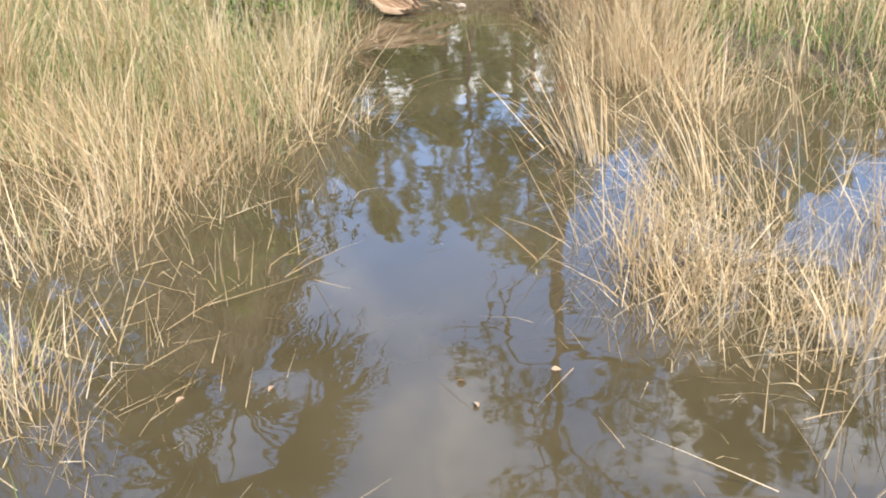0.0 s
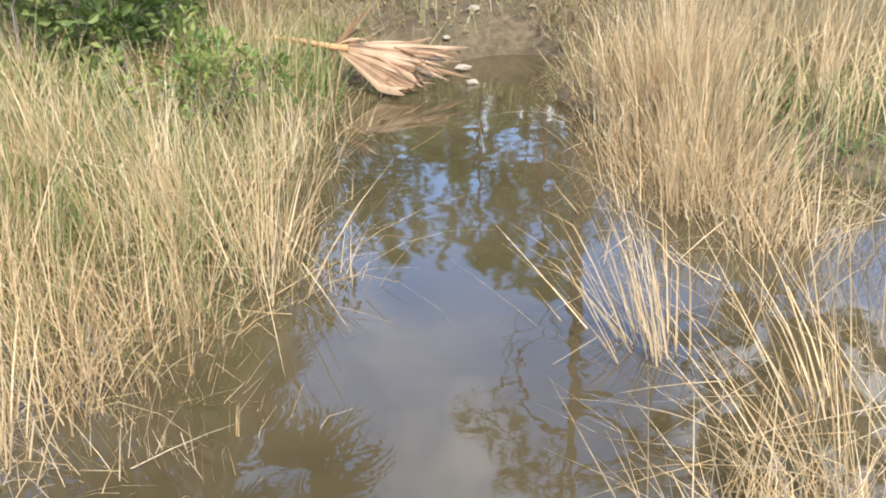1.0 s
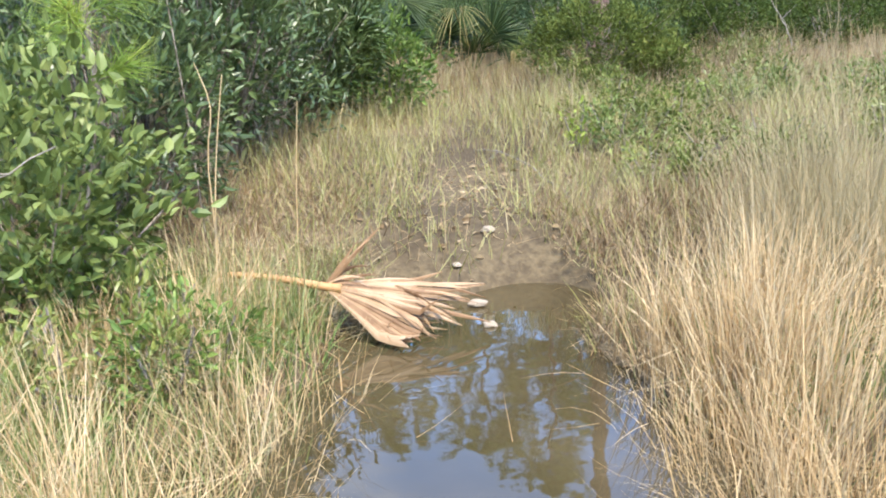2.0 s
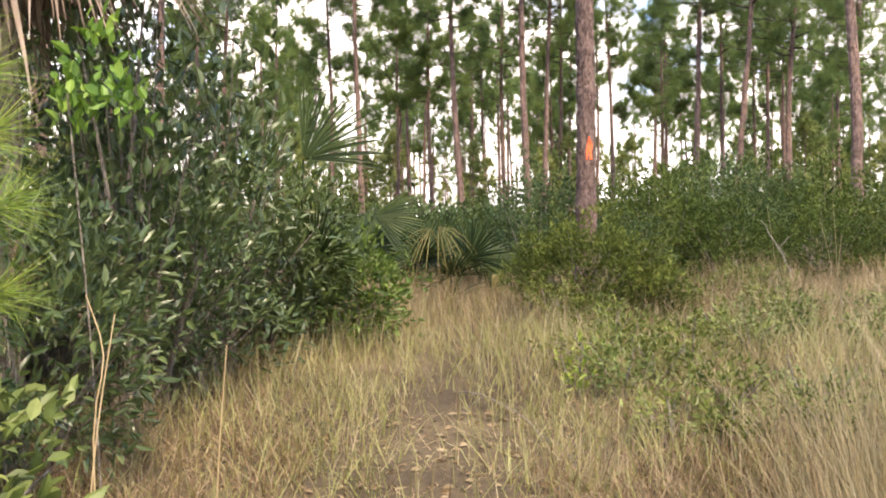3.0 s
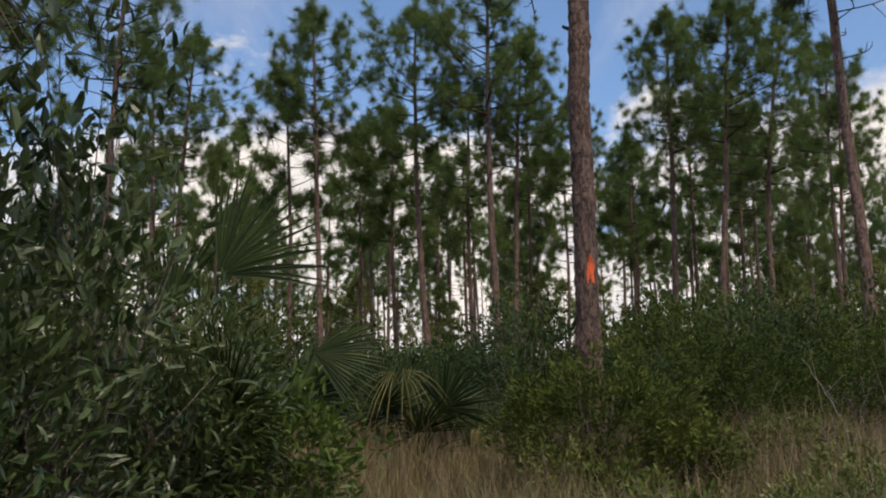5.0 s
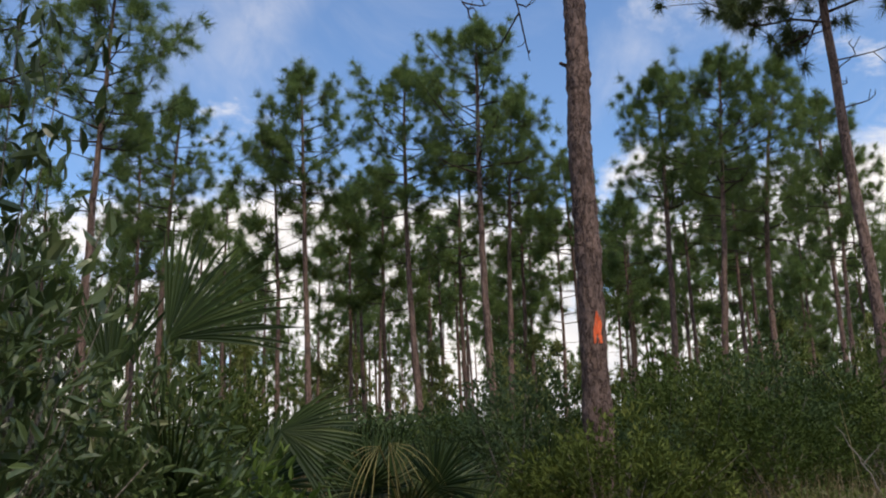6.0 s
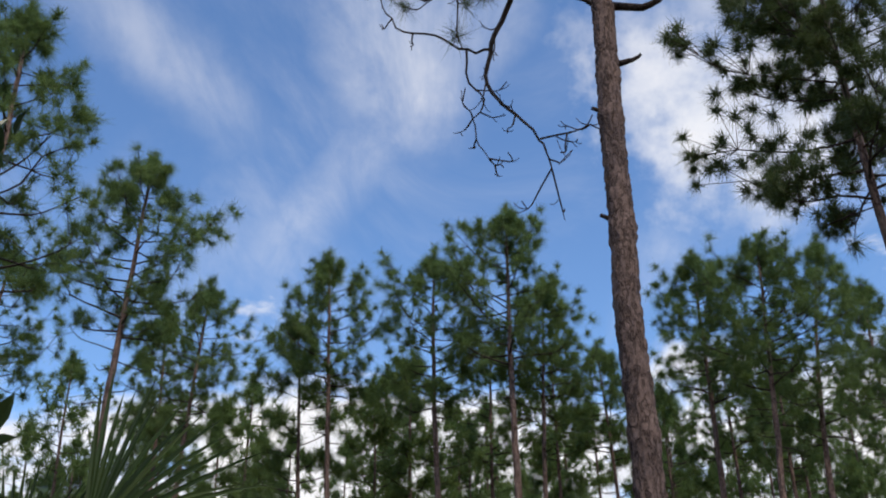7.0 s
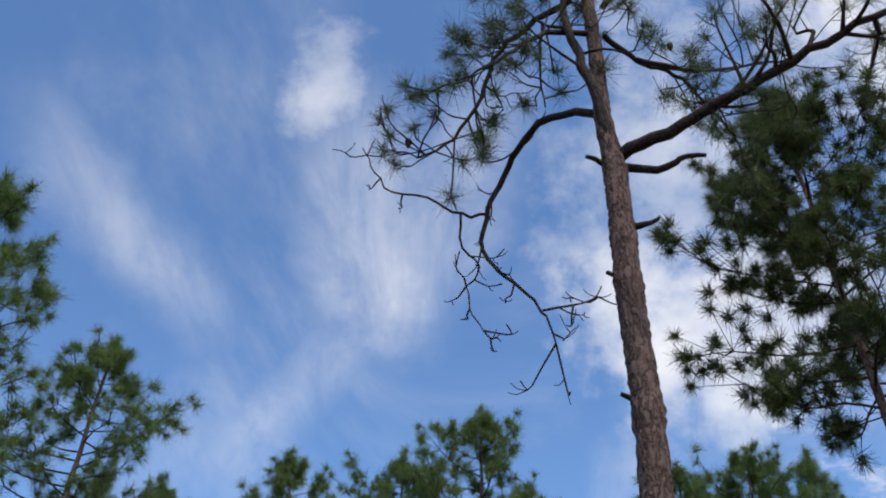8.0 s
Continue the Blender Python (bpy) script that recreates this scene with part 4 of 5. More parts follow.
for k in range(9):
    x, y = low.uniform(-2.4, -0.9), low.uniform(5.4, 7.6)
    shrub("low_shrub", "low green shrub among brown grass", on_ground(x, y), (0.28, 0.28, low.uniform(0.35, 0.6)), 40, 8, 0.055, LEAF_FRESH if k % 2 else LEAF_SHRUB, 340 + k, 8, group="low shrubs in the grass")
# understorey of the wood
THICKET = [shrub("understorey_shrub", "dense soft green thicket shrub behind the clearing", on_ground(*p), (1.25, 1.1, h), 760, 10, 0.074, (LEAF_THICKET, LEAF_BLUISH, LEAF_THICKET)[i], 160 + i, 20, 0.4, False, 0.42, group="shrubs under the pines")
           for i, (p, h) in enumerate((((3.7, 16.4), 1.75), ((5.0, 17.0), 2.15), ((6.9, 17.6), 2.0)))]
for k, x, y, s in ((0, 8.6, 18.0, 1.1), (0, 4.4, 15.6, 0.75), (2, 6.1, 16.2, 0.8), (1, 2.9, 15.4, 0.6), (1, 2.2, 17.4, 0.95), (2, 4.3, 18.8, 1.05), (0, 6.0, 19.6, 1.15), (1, 8.0, 20.4, 1.1), (2, 0.6, 18.6, 0.8), (0, -1.6, 17.4, 0.95), (1, 10.4, 20.0, 1.0), (2, 1.7, 20.5, 0.9), (1, -3.6, 16.5, 1.1)):
    copy_thing(THICKET[k], Matrix.LocRotScale(on_ground(x, y, -0.05), Euler((0, 0, 1.9 * x + y)), (s * 1.05, s * 1.05, s * (0.72 + 0.5 * ((7 * x + 3 * y) % 1)))))
BELT = [shrub("understorey_shrub", "dense dark green shrub under the pines", on_ground(*p), (1.5, 1.3, h), 210, 6, 0.165, (LEAF_BLUISH, LEAF_THICKET, LEAF_BLUISH)[i], 60 + i, 6, 0.5, False, 0.42, group="shrubs under the pines")
        for i, (p, h) in enumerate((((9.3, 24.5), 2.0), ((3.3, 24.5), 1.8), ((8.2, 26.5), 2.2)))]
belt = np.random.default_rng(47)
for k in range(72):
    y = 21 + 38 * belt.uniform() ** 1.2
    x = belt.uniform(-0.5, 0.66) * y + 0.5
    if x < 1.2 and y < 20 or abs(x - 2.4) < 1.6 and y < 18.5:
        continue
    s = belt.uniform(0.75, 1.25)
    copy_thing(BELT[k % 3], Matrix.LocRotScale(on_ground(x, y, -0.05), Euler((0, 0, belt.uniform(0, 6.28))), (s * 1.15, s * 1.15, s)))
for k in range(42):
    y = 46 + 50 * belt.uniform()
    s = belt.uniform(1.3, 2.2)
    copy_thing(BELT[k % 3], Matrix.LocRotScale(on_ground(belt.uniform(-0.6, 0.66) * y, y, -0.05), Euler((0, 0, belt.uniform(0, 6.28))), (s * 1.3, s * 1.3, s)))
for k in range(24):
    a, d = belt.uniform(0.6, 5.68), belt.uniform(9, 28)
    s = belt.uniform(0.8, 1.3)
    copy_thing(BELT[k % 3], Matrix.LocRotScale(on_ground(d * math.sin(a) - 0.5, 3 + d * math.cos(a), -0.05), Euler((0, 0, belt.uniform(0, 6.28))), (s, s, s)))


# ---- palms ----
def palmetto(name, label, place, seed, fans, stalk, blade, spread_up=(0.3, 1.2), old=0, group="", segs=24, mat=None, rise=0.0, shown=()):
    """A clump of fan leaves on stalks that spread from one root."""
    rng = np.random.default_rng(seed)
    ob = thing(name, label, "palm", place, group)
    for k in range(fans + old):
        a = 2.4 * k + rng.normal() * 0.3
        tilt = rng.uniform(*spread_up) if k < fans else rng.uniform(0.1, 0.5)
        way = np.array([math.cos(a) * math.cos(tilt), math.sin(a) * math.cos(tilt), math.sin(tilt)])
        L = stalk * rng.uniform(0.7, 1.1)
        root = np.array([0, 0, rise])
        hub = root + way * L + np.array([0, 0, -0.08 * L])
        line = curve([root, root + way * L * 0.5 + np.array([0, 0, 0.06 * L]), hub], 6)
        g = Geo().add(*tube(line, np.linspace(0.014, 0.008, 6), 4))
        g.add(*fan_leaf(rng, hub, unit(way + np.array([0, 0, -0.1])), np.array([math.cos(a + rng.normal() * 1.2), math.sin(a + rng.normal() * 1.2), rng.uniform(0.1, 0.7)]), blade * rng.uniform(0.8, 1.1), segs, rng.uniform(2.4, 3.3), 0.12 if k < fans else 0.9, 0.031 * blade / 0.7))
        part("fan_leaf", g, (mat or FAN_GREEN) if k < fans else FAN_OLD, ob, "" if k < fans else "yellowed drooping fan leaf")
    for hub, way, blade_long, wide, faded in shown:
        hub = np.array(hub) - np.array(place)
        line = curve([(0, 0, rise), hub * np.array([0.4, 0.4, 0.55]), hub], 8)
        g = Geo().add(*tube(line, np.linspace(0.016, 0.009, 8), 5))
        g.add(*fan_leaf(rng, hub, way, (0.1, -1.0, 0.25), blade_long, 7 if faded else 22, wide, 0.75 if faded else 0.10, 0.0095 if faded else 0.026, 0.25))
        part("fan_leaf", g, FAN_OLD if faded else FAN_GREEN, ob, "yellowed drooping fan leaf" if faded else "")
    return ob


palmetto("palmetto", "palmetto with stiff dark fan leaves rising from shrubs", on_ground(-1.0, 12.0), 71, 4, 1.1, 0.7, (0.7, 1.3), 1, segs=30,
         shown=(((-0.92, 11.8, 2.45), (0.70, 0.1, 0.70), 0.86, 1.7, False), ((-1.30, 12.0, 2.2), (0.05, 0.1, 1.0), 0.70, 1.0, False), ((-0.26, 11.8, 1.90), (1.0, 0.0, -0.15), 0.52, 1.7, False)))
palmetto("palmetto", "palmetto with dark fans and yellowed drooping leaves", on_ground(0.62, 15.2), 72, 15, 0.85, 0.68, (0.45, 1.35), 1,
         shown=(((0.45, 14.75, 1.88), (0.55, -0.3, -0.55), 0.56, 1.5, True), ((0.36, 14.75, 1.85), (-0.7, -0.4, -0.45), 0.46, 1.2, True)))
palmetto("palmetto", "palmetto with dark fans beside the marked pine", on_ground(3.0, 17.2), 73, 12, 0.9, 0.6, (0.2, 1.3), 1)
PAL = palmetto("palmetto", "palmetto clump under the pines", on_ground(-0.3, 18.5), 74, 12, 1.3, 0.8, (0.2, 1.3), 1, "palmettos under the pines", 18)
pal = np.random.default_rng(75)
for k in range(26):
    y = 18 + 26 * pal.uniform() ** 1.2
    x = pal.uniform(-0.45, 0.6) * y
    s = pal.uniform(0.9, 1.5)
    copy_thing(PAL, Matrix.LocRotScale(on_ground(x, y), Euler((0, 0, pal.uniform(0, 6.28))), (s, s, s)))


def cabbage_palm():
    """A palm with a skirt of dead fans hanging below its green head."""
    rng = np.random.default_rng(81)
    ob = thing("cabbage_palm", "cabbage palm with a skirt of hanging dead brown fronds", "palm", on_ground(-2.36, 8.6))
    zs = np.linspace(-0.2, 4.3, 24)
    rad = 0.15 + 0.015 * np.sin(zs * 23) + 0.03 * np.exp(-np.clip(zs, 0, 5) * 3)
    part("trunk", Geo().add(*tube(np.stack([0.03 * np.sin(zs), 0 * zs, zs], -1), rad, 14)), PALM_BARK, ob, smooth=True)
    for k in range(40):
        a = 2.4 * k + rng.normal() * 0.3
        z = rng.uniform(3.2, 4.1)
        out = np.array([math.cos(a), math.sin(a), 0])
        hub = out * rng.uniform(0.3, 0.55) + np.array([0, 0, z - rng.uniform(0.0, 0.35)])
        g = Geo().add(*tube(curve([(0, 0, z), out * 0.25 + np.array([0, 0, z + 0.08]), hub], 6), np.linspace(0.02, 0.012, 6), 4))
        g.add(*fan_leaf(rng, hub, out * 0.45 + np.array([0, 0, -1.0]) + rng.normal(size=3) * 0.35, out + np.array([0, 0, 0.3]) + rng.normal(size=3) * 0.3, rng.uniform(0.65, 1.0), 16, rng.uniform(0.8, 1.7), 0.30, 0.038, 0.1))
        part("dead_frond", g, FAN_DEAD, ob, "dry brown hanging frond")
    for k in range(16):
        a, tilt = 2.4 * k + rng.normal() * 0.3, rng.uniform(0.0, 1.2)
        way = np.array([math.cos(a) * math.cos(tilt), math.sin(a) * math.cos(tilt), math.sin(tilt)])
        top = np.array([0, 0, 4.3])
        hub = top + way * rng.uniform(0.8, 1.1)
        g = Geo().add(*tube(curve([top, top + way * 0.5 + np.array([0, 0, 0.08]), hub], 6), np.linspace(0.02, 0.012, 6), 4))
        g.add(*fan_leaf(rng, hub, way + np.array([0, 0, -0.3]), (0, 0, 1), 0.95, 26, 2.8, 0.35, 0.05))
        part("fan_leaf", g, FAN_GREEN, ob)


cabbage_palm()


def pine_sapling():
    rng = np.random.default_rng(85)
    ob = thing("pine_sapling", "young pine with long yellow-green needles at the bank", "sapling", on_ground(-1.66, 6.75))
    line = curve([(0, 0, -0.1), (0.02, 0, 0.9), (0.0, 0.02, 1.8), (0.03, 0, 2.5)], 14)
    part("trunk", Geo().add(*tube(line, np.linspace(0.026, 0.012, 14), 8)), STEM, ob, smooth=True)
    tips, ways = [], []
    for k in range(11):
        z = 1.25 + 0.11 * k
        a = 2.4 * k
        way = np.array([math.cos(a), math.sin(a), 0.5])
        p = np.array([0.0, 0, z])
        q = p + way * rng.uniform(0.15, 0.4) * (1.25 - 0.08 * k)
        part("branch", Geo().add(*tube(curve([p, (p + q) / 2 + (0, 0, -0.02), q], 5), np.linspace(0.009, 0.005, 5), 5)), STEM, ob, smooth=True)
        tips += [q, (p + 2 * q) / 3]
        ways += [way, way]
    tips.append(line[-1]), ways.append(np.array([0, 0, 1.0]))
    tagged(part("needle_foliage", Geo().add(*tufts(rng, np.array(tips), np.array(ways), 110, 0.30, 0.0045, 0.8)), NEEDLE_FRESH, ob), kind="stuff")


pine_sapling()


# ---- the fallen palm frond in the water ----
def fallen_frond():
    rng = np.random.default_rng(91)
    ob = thing("fallen_palm_frond", "dry straw-coloured palm frond lying half in the puddle", "palm frond", (-0.55, 6.60, 0.27))
    stalk = curve([(-0.50, 0.08, 0.06), (-0.26, 0.04, 0.045), (0, 0, 0), (0.10, -0.02, -0.01)], 14)
    part("stalk", Geo().add(*tube(stalk, np.linspace(0.016, 0.026, 14), 8)), FROND_STALK, ob, "orange-tan woody leaf stalk", smooth=True)
    # (number, first angle, last angle, length, share that stays joined, forward, lift, droop)
    for count, a0, a1, length, joined, ahead, lift, droop in ((22, -44, -14, 0.60, 0.84, 0.75, 0.72, 0.10), (28, -20, 10, 0.82, 0.56, 0.5, 0.42, 0.14), (12, -28, 6, 0.66, 0.30, -0.5, 0.5, 0.60), (7, 20, 52, 0.42, 0.15, 0.3, 0.8, 0.30)):
        half = radians(a1 - a0) / count * 0.5
        for k in range(count):
            a = radians(a0) + half * (2 * k + 1) + rng.normal() * (0.025 if joined > 0.4 else 0.12)
            L = length * rng.uniform(0.70, 1.06)
            d = np.array([math.cos(a), -ahead * abs(math.sin(a)) if ahead > 0.6 else ahead * math.sin(a), lift * math.sin(a)])
            s = np.linspace(0.03, 1, 9)
            loose = np.clip((s - joined) / (1 - joined), 0, 1)
            mid = d[None] * (L * s)[:, None]
            mid[:, 2] -= droop * (rng.uniform(0.85, 1.15) if joined > 0.4 else rng.uniform(0.6, 1.4)) * s ** 2.2 * L
            stray = 0.25 if joined > 0.4 else 1.0
            mid[:, 2] += stray * rng.normal() * 0.018 * s + rng.normal() * 0.06 * loose ** 1.5
            mid[:, 1] += stray * rng.normal() * 0.03 * s + rng.normal() * 0.09 * loose ** 1.5
            mid[:, 0] += rng.normal() * 0.03 * loose ** 1.5
            mid[:, 2] = np.maximum(mid[:, 2], -0.238 + 0.03 * rng.uniform())
            w = np.minimum(half * L * s * 2.1 + 0.004, 0.030 if joined > 0.4 else 0.013) * (1 - 0.9 * loose ** 1.6) * rng.uniform(0.85, 1.1)
            across = unit(np.cross(unit(d), np.array([0.0, 0.8, -0.6])))
            face = unit(np.cross(across, unit(d)))
            ridge = face * (w * 0.38)[:, None] * (1 if k % 2 else -1)
            l, r = mid - across * w[:, None] - ridge, mid + across * w[:, None] + ridge
            under = mid - face * 0.003
            v = np.stack([l, mid, r, under], 1).reshape(-1, 3)
            b = 4 * np.arange(8)[:, None]
            f = np.concatenate([b + np.array([[0, 1, 5, 4]]), b + np.array([[1, 2, 6, 5]]), b + np.array([[2, 3, 7, 6]]), b + np.array([[3, 0, 4, 7]])])
            part("leaflet", Geo().add(v, f), FROND_DRY, ob)


fallen_frond()


def stone(x, y, z, size, seed, label):
    rng = np.random.default_rng(seed)
    bm = bmesh.new()
    bmesh.ops.create_icosphere(bm, subdivisions=3, radius=1)
    for q in bm.verts:
        q.co *= 1 + 0.35 * noise.noise(q.co * 1.3 + Vector((seed, 0, 0))) + 0.08 * noise.noise(q.co * 5)
        q.co = Vector((q.co.x * size[0], q.co.y * size[1], q.co.z * size[2]))
    me = bpy.data.meshes.new("stone")
    bm.to_mesh(me)
    bm.free()
    me.materials.append(STONE)
    ob = new("stone", me)
    ob.location = (x, y, z)
    return tagged(ob, label, "stone")


stone(0.31, 6.66, 0.010, (0.04, 0.028, 0.018), 3, "pale stone at the edge of the puddle")
stone(0.26, 7.02, 0.02, (0.055, 0.04, 0.02), 4, "grey stone on the wet bank")
stone(0.37, 7.75, float(ground_z(0.37, 7.75)) + 0.02, (0.042, 0.035, 0.022), 5, "pale stone on the bare trail")
stone(0.16, 7.42, float(ground_z(0.16, 7.42)) + 0.015, (0.03, 0.026, 0.015), 6, "small pale stone on the bare trail")


def dead_branch(points, r, label, seed):
    rng = np.random.default_rng(seed)
    ob = thing("dead_branch", label, "branch", points[0])
    line = curve(np.array(points) - np.array(points[0]), 12)
    line[1:-1] += rng.normal(size=(10, 3)) * 0.012
    part("stick", Geo().add(*tube(line, np.linspace(r, r * 0.4, 12), 6)), WOOD_GREY, ob, smooth=True)
    for k in (4, 7, 9):
        q = line[k] + rng.normal(size=3) * 0.12
        part("twig", Geo().add(*tube(curve([line[k], q], 4), np.linspace(r * 0.5, r * 0.2, 4), 5)), WOOD_GREY, ob, smooth=True)


dead_branch([(-2.15, 5.75, 0.12), (-2.02, 5.72, 0.80), (-1.80, 5.70, 0.98), (-1.42, 5.66, 1.14)], 0.0075, "thin bare whitish dead branch", 5)
dead_branch([(-1.85, 6.05, 0.30), (-1.62, 5.72, 0.26), (-1.40, 5.30, 0.16)], 0.032, "weathered grey piece of driftwood in the grass", 6)
dead_branch([(0.15, 10.4, 0.45), (0.55, 9.6, 0.55), (0.9, 8.6, 0.45), (1.1, 8.0, 0.25)], 0.006, "long pale fallen stick across the trail grass", 7)
dead_branch([(5.0, 14.4, 0.90), (4.8, 14.4, 1.40), (4.5, 14.4, 1.90)], 0.010, "thin leaning dead stem in the shrubs", 8)


# ---- grass ----
def grass(name, label, mat, rng, x, y, tall, wide, lean=0.25, bend=0.5, way=None, seg=4, broken=0.0):
    n = len(x)
    patch = np.sin(2.1 * x + 0.8 * y) * np.sin(1.7 * y - 0.9 * x) + 0.8 * np.sin(5.2 * x + 1.3) * np.sin(4.4 * y)
    tall = tall * (0.45 + 0.75 * rng.uniform(size=n) ** 0.7) * (1 + 0.30 * patch)
    az = rng.uniform(0, 2 * np.pi, n) if way is None else way
    v, f = blades(rng, x, y, ground_z(x, y) - 0.02, tall, wide * rng.uniform(0.6, 1.3, n), az, np.abs(rng.normal(size=n)) * lean, np.abs(rng.standard_t(3, size=n)).clip(0, 3.5) * bend * 0.85, seg, broken)
    return tagged(part(name, Geo().add(v, f), mat), label, "grass", kind="stuff")


def tussocks(rng, centres, per, radius):
    """Stalks in tufts round the centres, leaning outwards."""
    n = len(centres)
    d = rng.normal(size=(n, per, 2)) * radius
    p = (np.asarray(centres)[:, None] + d).reshape(-1, 2)
    out = np.arctan2(d[..., 1], d[..., 0]).ravel() + rng.normal(size=n * per) * 0.7
    return p[:, 0], p[:, 1], out


def chosen(rng, n, x0, x1, y0, y1, odds):
    p = np.stack([rng.uniform(x0, x1, n), rng.uniform(y0, y1, n)], -1)
    return p[rng.uniform(size=n) < odds(p[:, 0], p[:, 1])]


def left_odds(x, y):
    edge = -0.44 - 0.10 * np.sin(3.1 * y) - 0.08 * np.sin(7.3 * y + 1)
    front = 2.40 + 0.15 * np.clip(-x - 0.55, 0, 1.0) + 0.12 * np.sin(6 * x)
    patchy = 0.10 + 0.90 * smooth(-0.35, 0.15, np.sin(5.3 * x + 0.9 * y) * np.sin(4.9 * y - 1.6 * x) + 0.35 * np.sin(11.0 * x + 3.0 * y))
    first = 0.60 * np.exp(-((x + 1.0) / 0.32) ** 2 - ((y - 1.72) / 0.24) ** 2)
    return smooth(0.0, 0.20, edge - x) * np.clip((0.05 + 0.95 * smooth(-0.18, 0.12, y - front)) * (1 - 0.35 * smooth(4.0, 4.9, y)) * patchy + first, 0, 1)


def right_odds(x, y):
    """A low clump near the start, open water, and a tall stand farther on."""
    wob = 0.08 * np.sin(7 * y + 2 * x)
    near = smooth(0.50, 0.72, x + wob) * (1 - smooth(1.9, 2.5, x)) * smooth(1.70, 1.95, y - wob) * (1 - smooth(2.40, 2.75, y))
    clump = 0.30 + 0.70 * (np.sin(6.3 * x + 1.1 * y) * np.sin(5.1 * y - 1.7 * x + 0.5) > -0.15)
    far = clump * smooth(0.88, 1.02, x + wob) * (1 - smooth(1.35, 1.65, x)) * smooth(0.0, 0.25, y - wob - 4.60 + 1.9 * np.clip(x - 0.85, 0, 0.4)) * (1 - smooth(6.0, 6.4, y))
    thin = 0.05 * smooth(0.75, 1.0, x) + 0.10 * smooth(1.6, 2.2, x)
    return np.clip(near + far + thin, 0, 1)


def drift(rng, x, y, spread):
    """The way in which stalks lean: much the same among neighbours, turning slowly from place to place."""
    return 3.1 * np.sin(1.9 * x + 0.7 * y) + 2.3 * np.sin(2.3 * y - 1.1 * x + 0.8) + rng.normal(size=len(x)) * spread


def height_of(x, y):
    """Low near the start, higher farther on."""
    return np.where(x > 0, np.where(y < 3.2, 0.50, 0.58), 0.46 + 0.14 * smooth(2.2, 3.4, y))


g = np.random.default_rng(101)
for side, n, x0, x1, odds in (("left", 30000, -4.0, -0.3, left_odds), ("right", 30000, 0.5, 4.2, right_odds)):
    p = chosen(g, n, x0, x1, 1.0, 6.4, odds)
    x, y = p[:, 0], p[:, 1]
    grass("straw_grass", "tall dry straw-coloured grass standing in shallow water", STRAW, g, x, y, height_of(x, y), 0.0060, 0.20, 0.55, drift(g, x, y, 2.0), 5, 0.40)
    c = chosen(g, 190, x0, x1, 1.0, 6.2, odds)
    for tuft in c:
        x, y, a = tussocks(g, [tuft], 40, 0.045)
        tagged(grass("grass_tussock", "tuft of dry straw-coloured stalks standing in water", STRAW, g, x, y, height_of(x, y) * 1.12, 0.0072, 0.30, 0.60, a, 6, 0.35), category="grass tuft", group="dry tussocks in the puddle", kind="thing")
    # fine wispy blades that tangle above the stalks
    p = chosen(g, n // 2, x0, x1, 1.4, 6.2, odds)
    x, y = p[:, 0], p[:, 1]
    grass("wispy_grass", "fine curling wisps of pale dry grass", STRAW, g, x, y, height_of(x, y) * 1.15, 0.0034, 0.40, 1.2, drift(g, x, y, 1.6), 6)
# the low clump near the start, thick and broken
p = chosen(g, 11000, 0.5, 2.6, 1.5, 2.9, right_odds)
x, y = p[:, 0], p[:, 1]
grass("straw_grass", "low thick clump of broken straw stalks in water", STRAW, g, x, y, 0.50, 0.0064, 0.40, 0.7, drift(g, x, y, 1.6), 5, 0.5)
# the tall stand on the bank that leans over the water
c = chosen(g, 22, 0.98, 1.45, 4.5, 5.6, lambda x, y: 0.9 + 0 * x)
x, y, a = tussocks(g, c, 36, 0.10)
grass("straw_grass", "thick tawny stand of dry grass on the bank", TAWNY, g, x, y, 0.66, 0.0068, 0.16, 0.4, a, 6, 0.2)
p = np.concatenate([chosen(g, 24000, -4.0, -0.3, 1.2, 7.4, left_odds), chosen(g, 11000, 0.5, 4.2, 1.2, 7.0, right_odds)])
grass("green_grass", "green marsh grass at the foot of the dry stalks", GREEN_GRASS, g, p[:, 0], p[:, 1], 0.36, 0.0062, 0.35, 0.9)
p = chosen(g, 9000, -3.4, -0.5, 3.4, 6.6, lambda x, y: smooth(0.0, 0.25, -0.55 - x))
grass("green_grass", "tall green marsh grass mixed with dry stalks", GREEN_GRASS, g, p[:, 0], p[:, 1], 0.50, 0.0065, 0.30, 0.7)
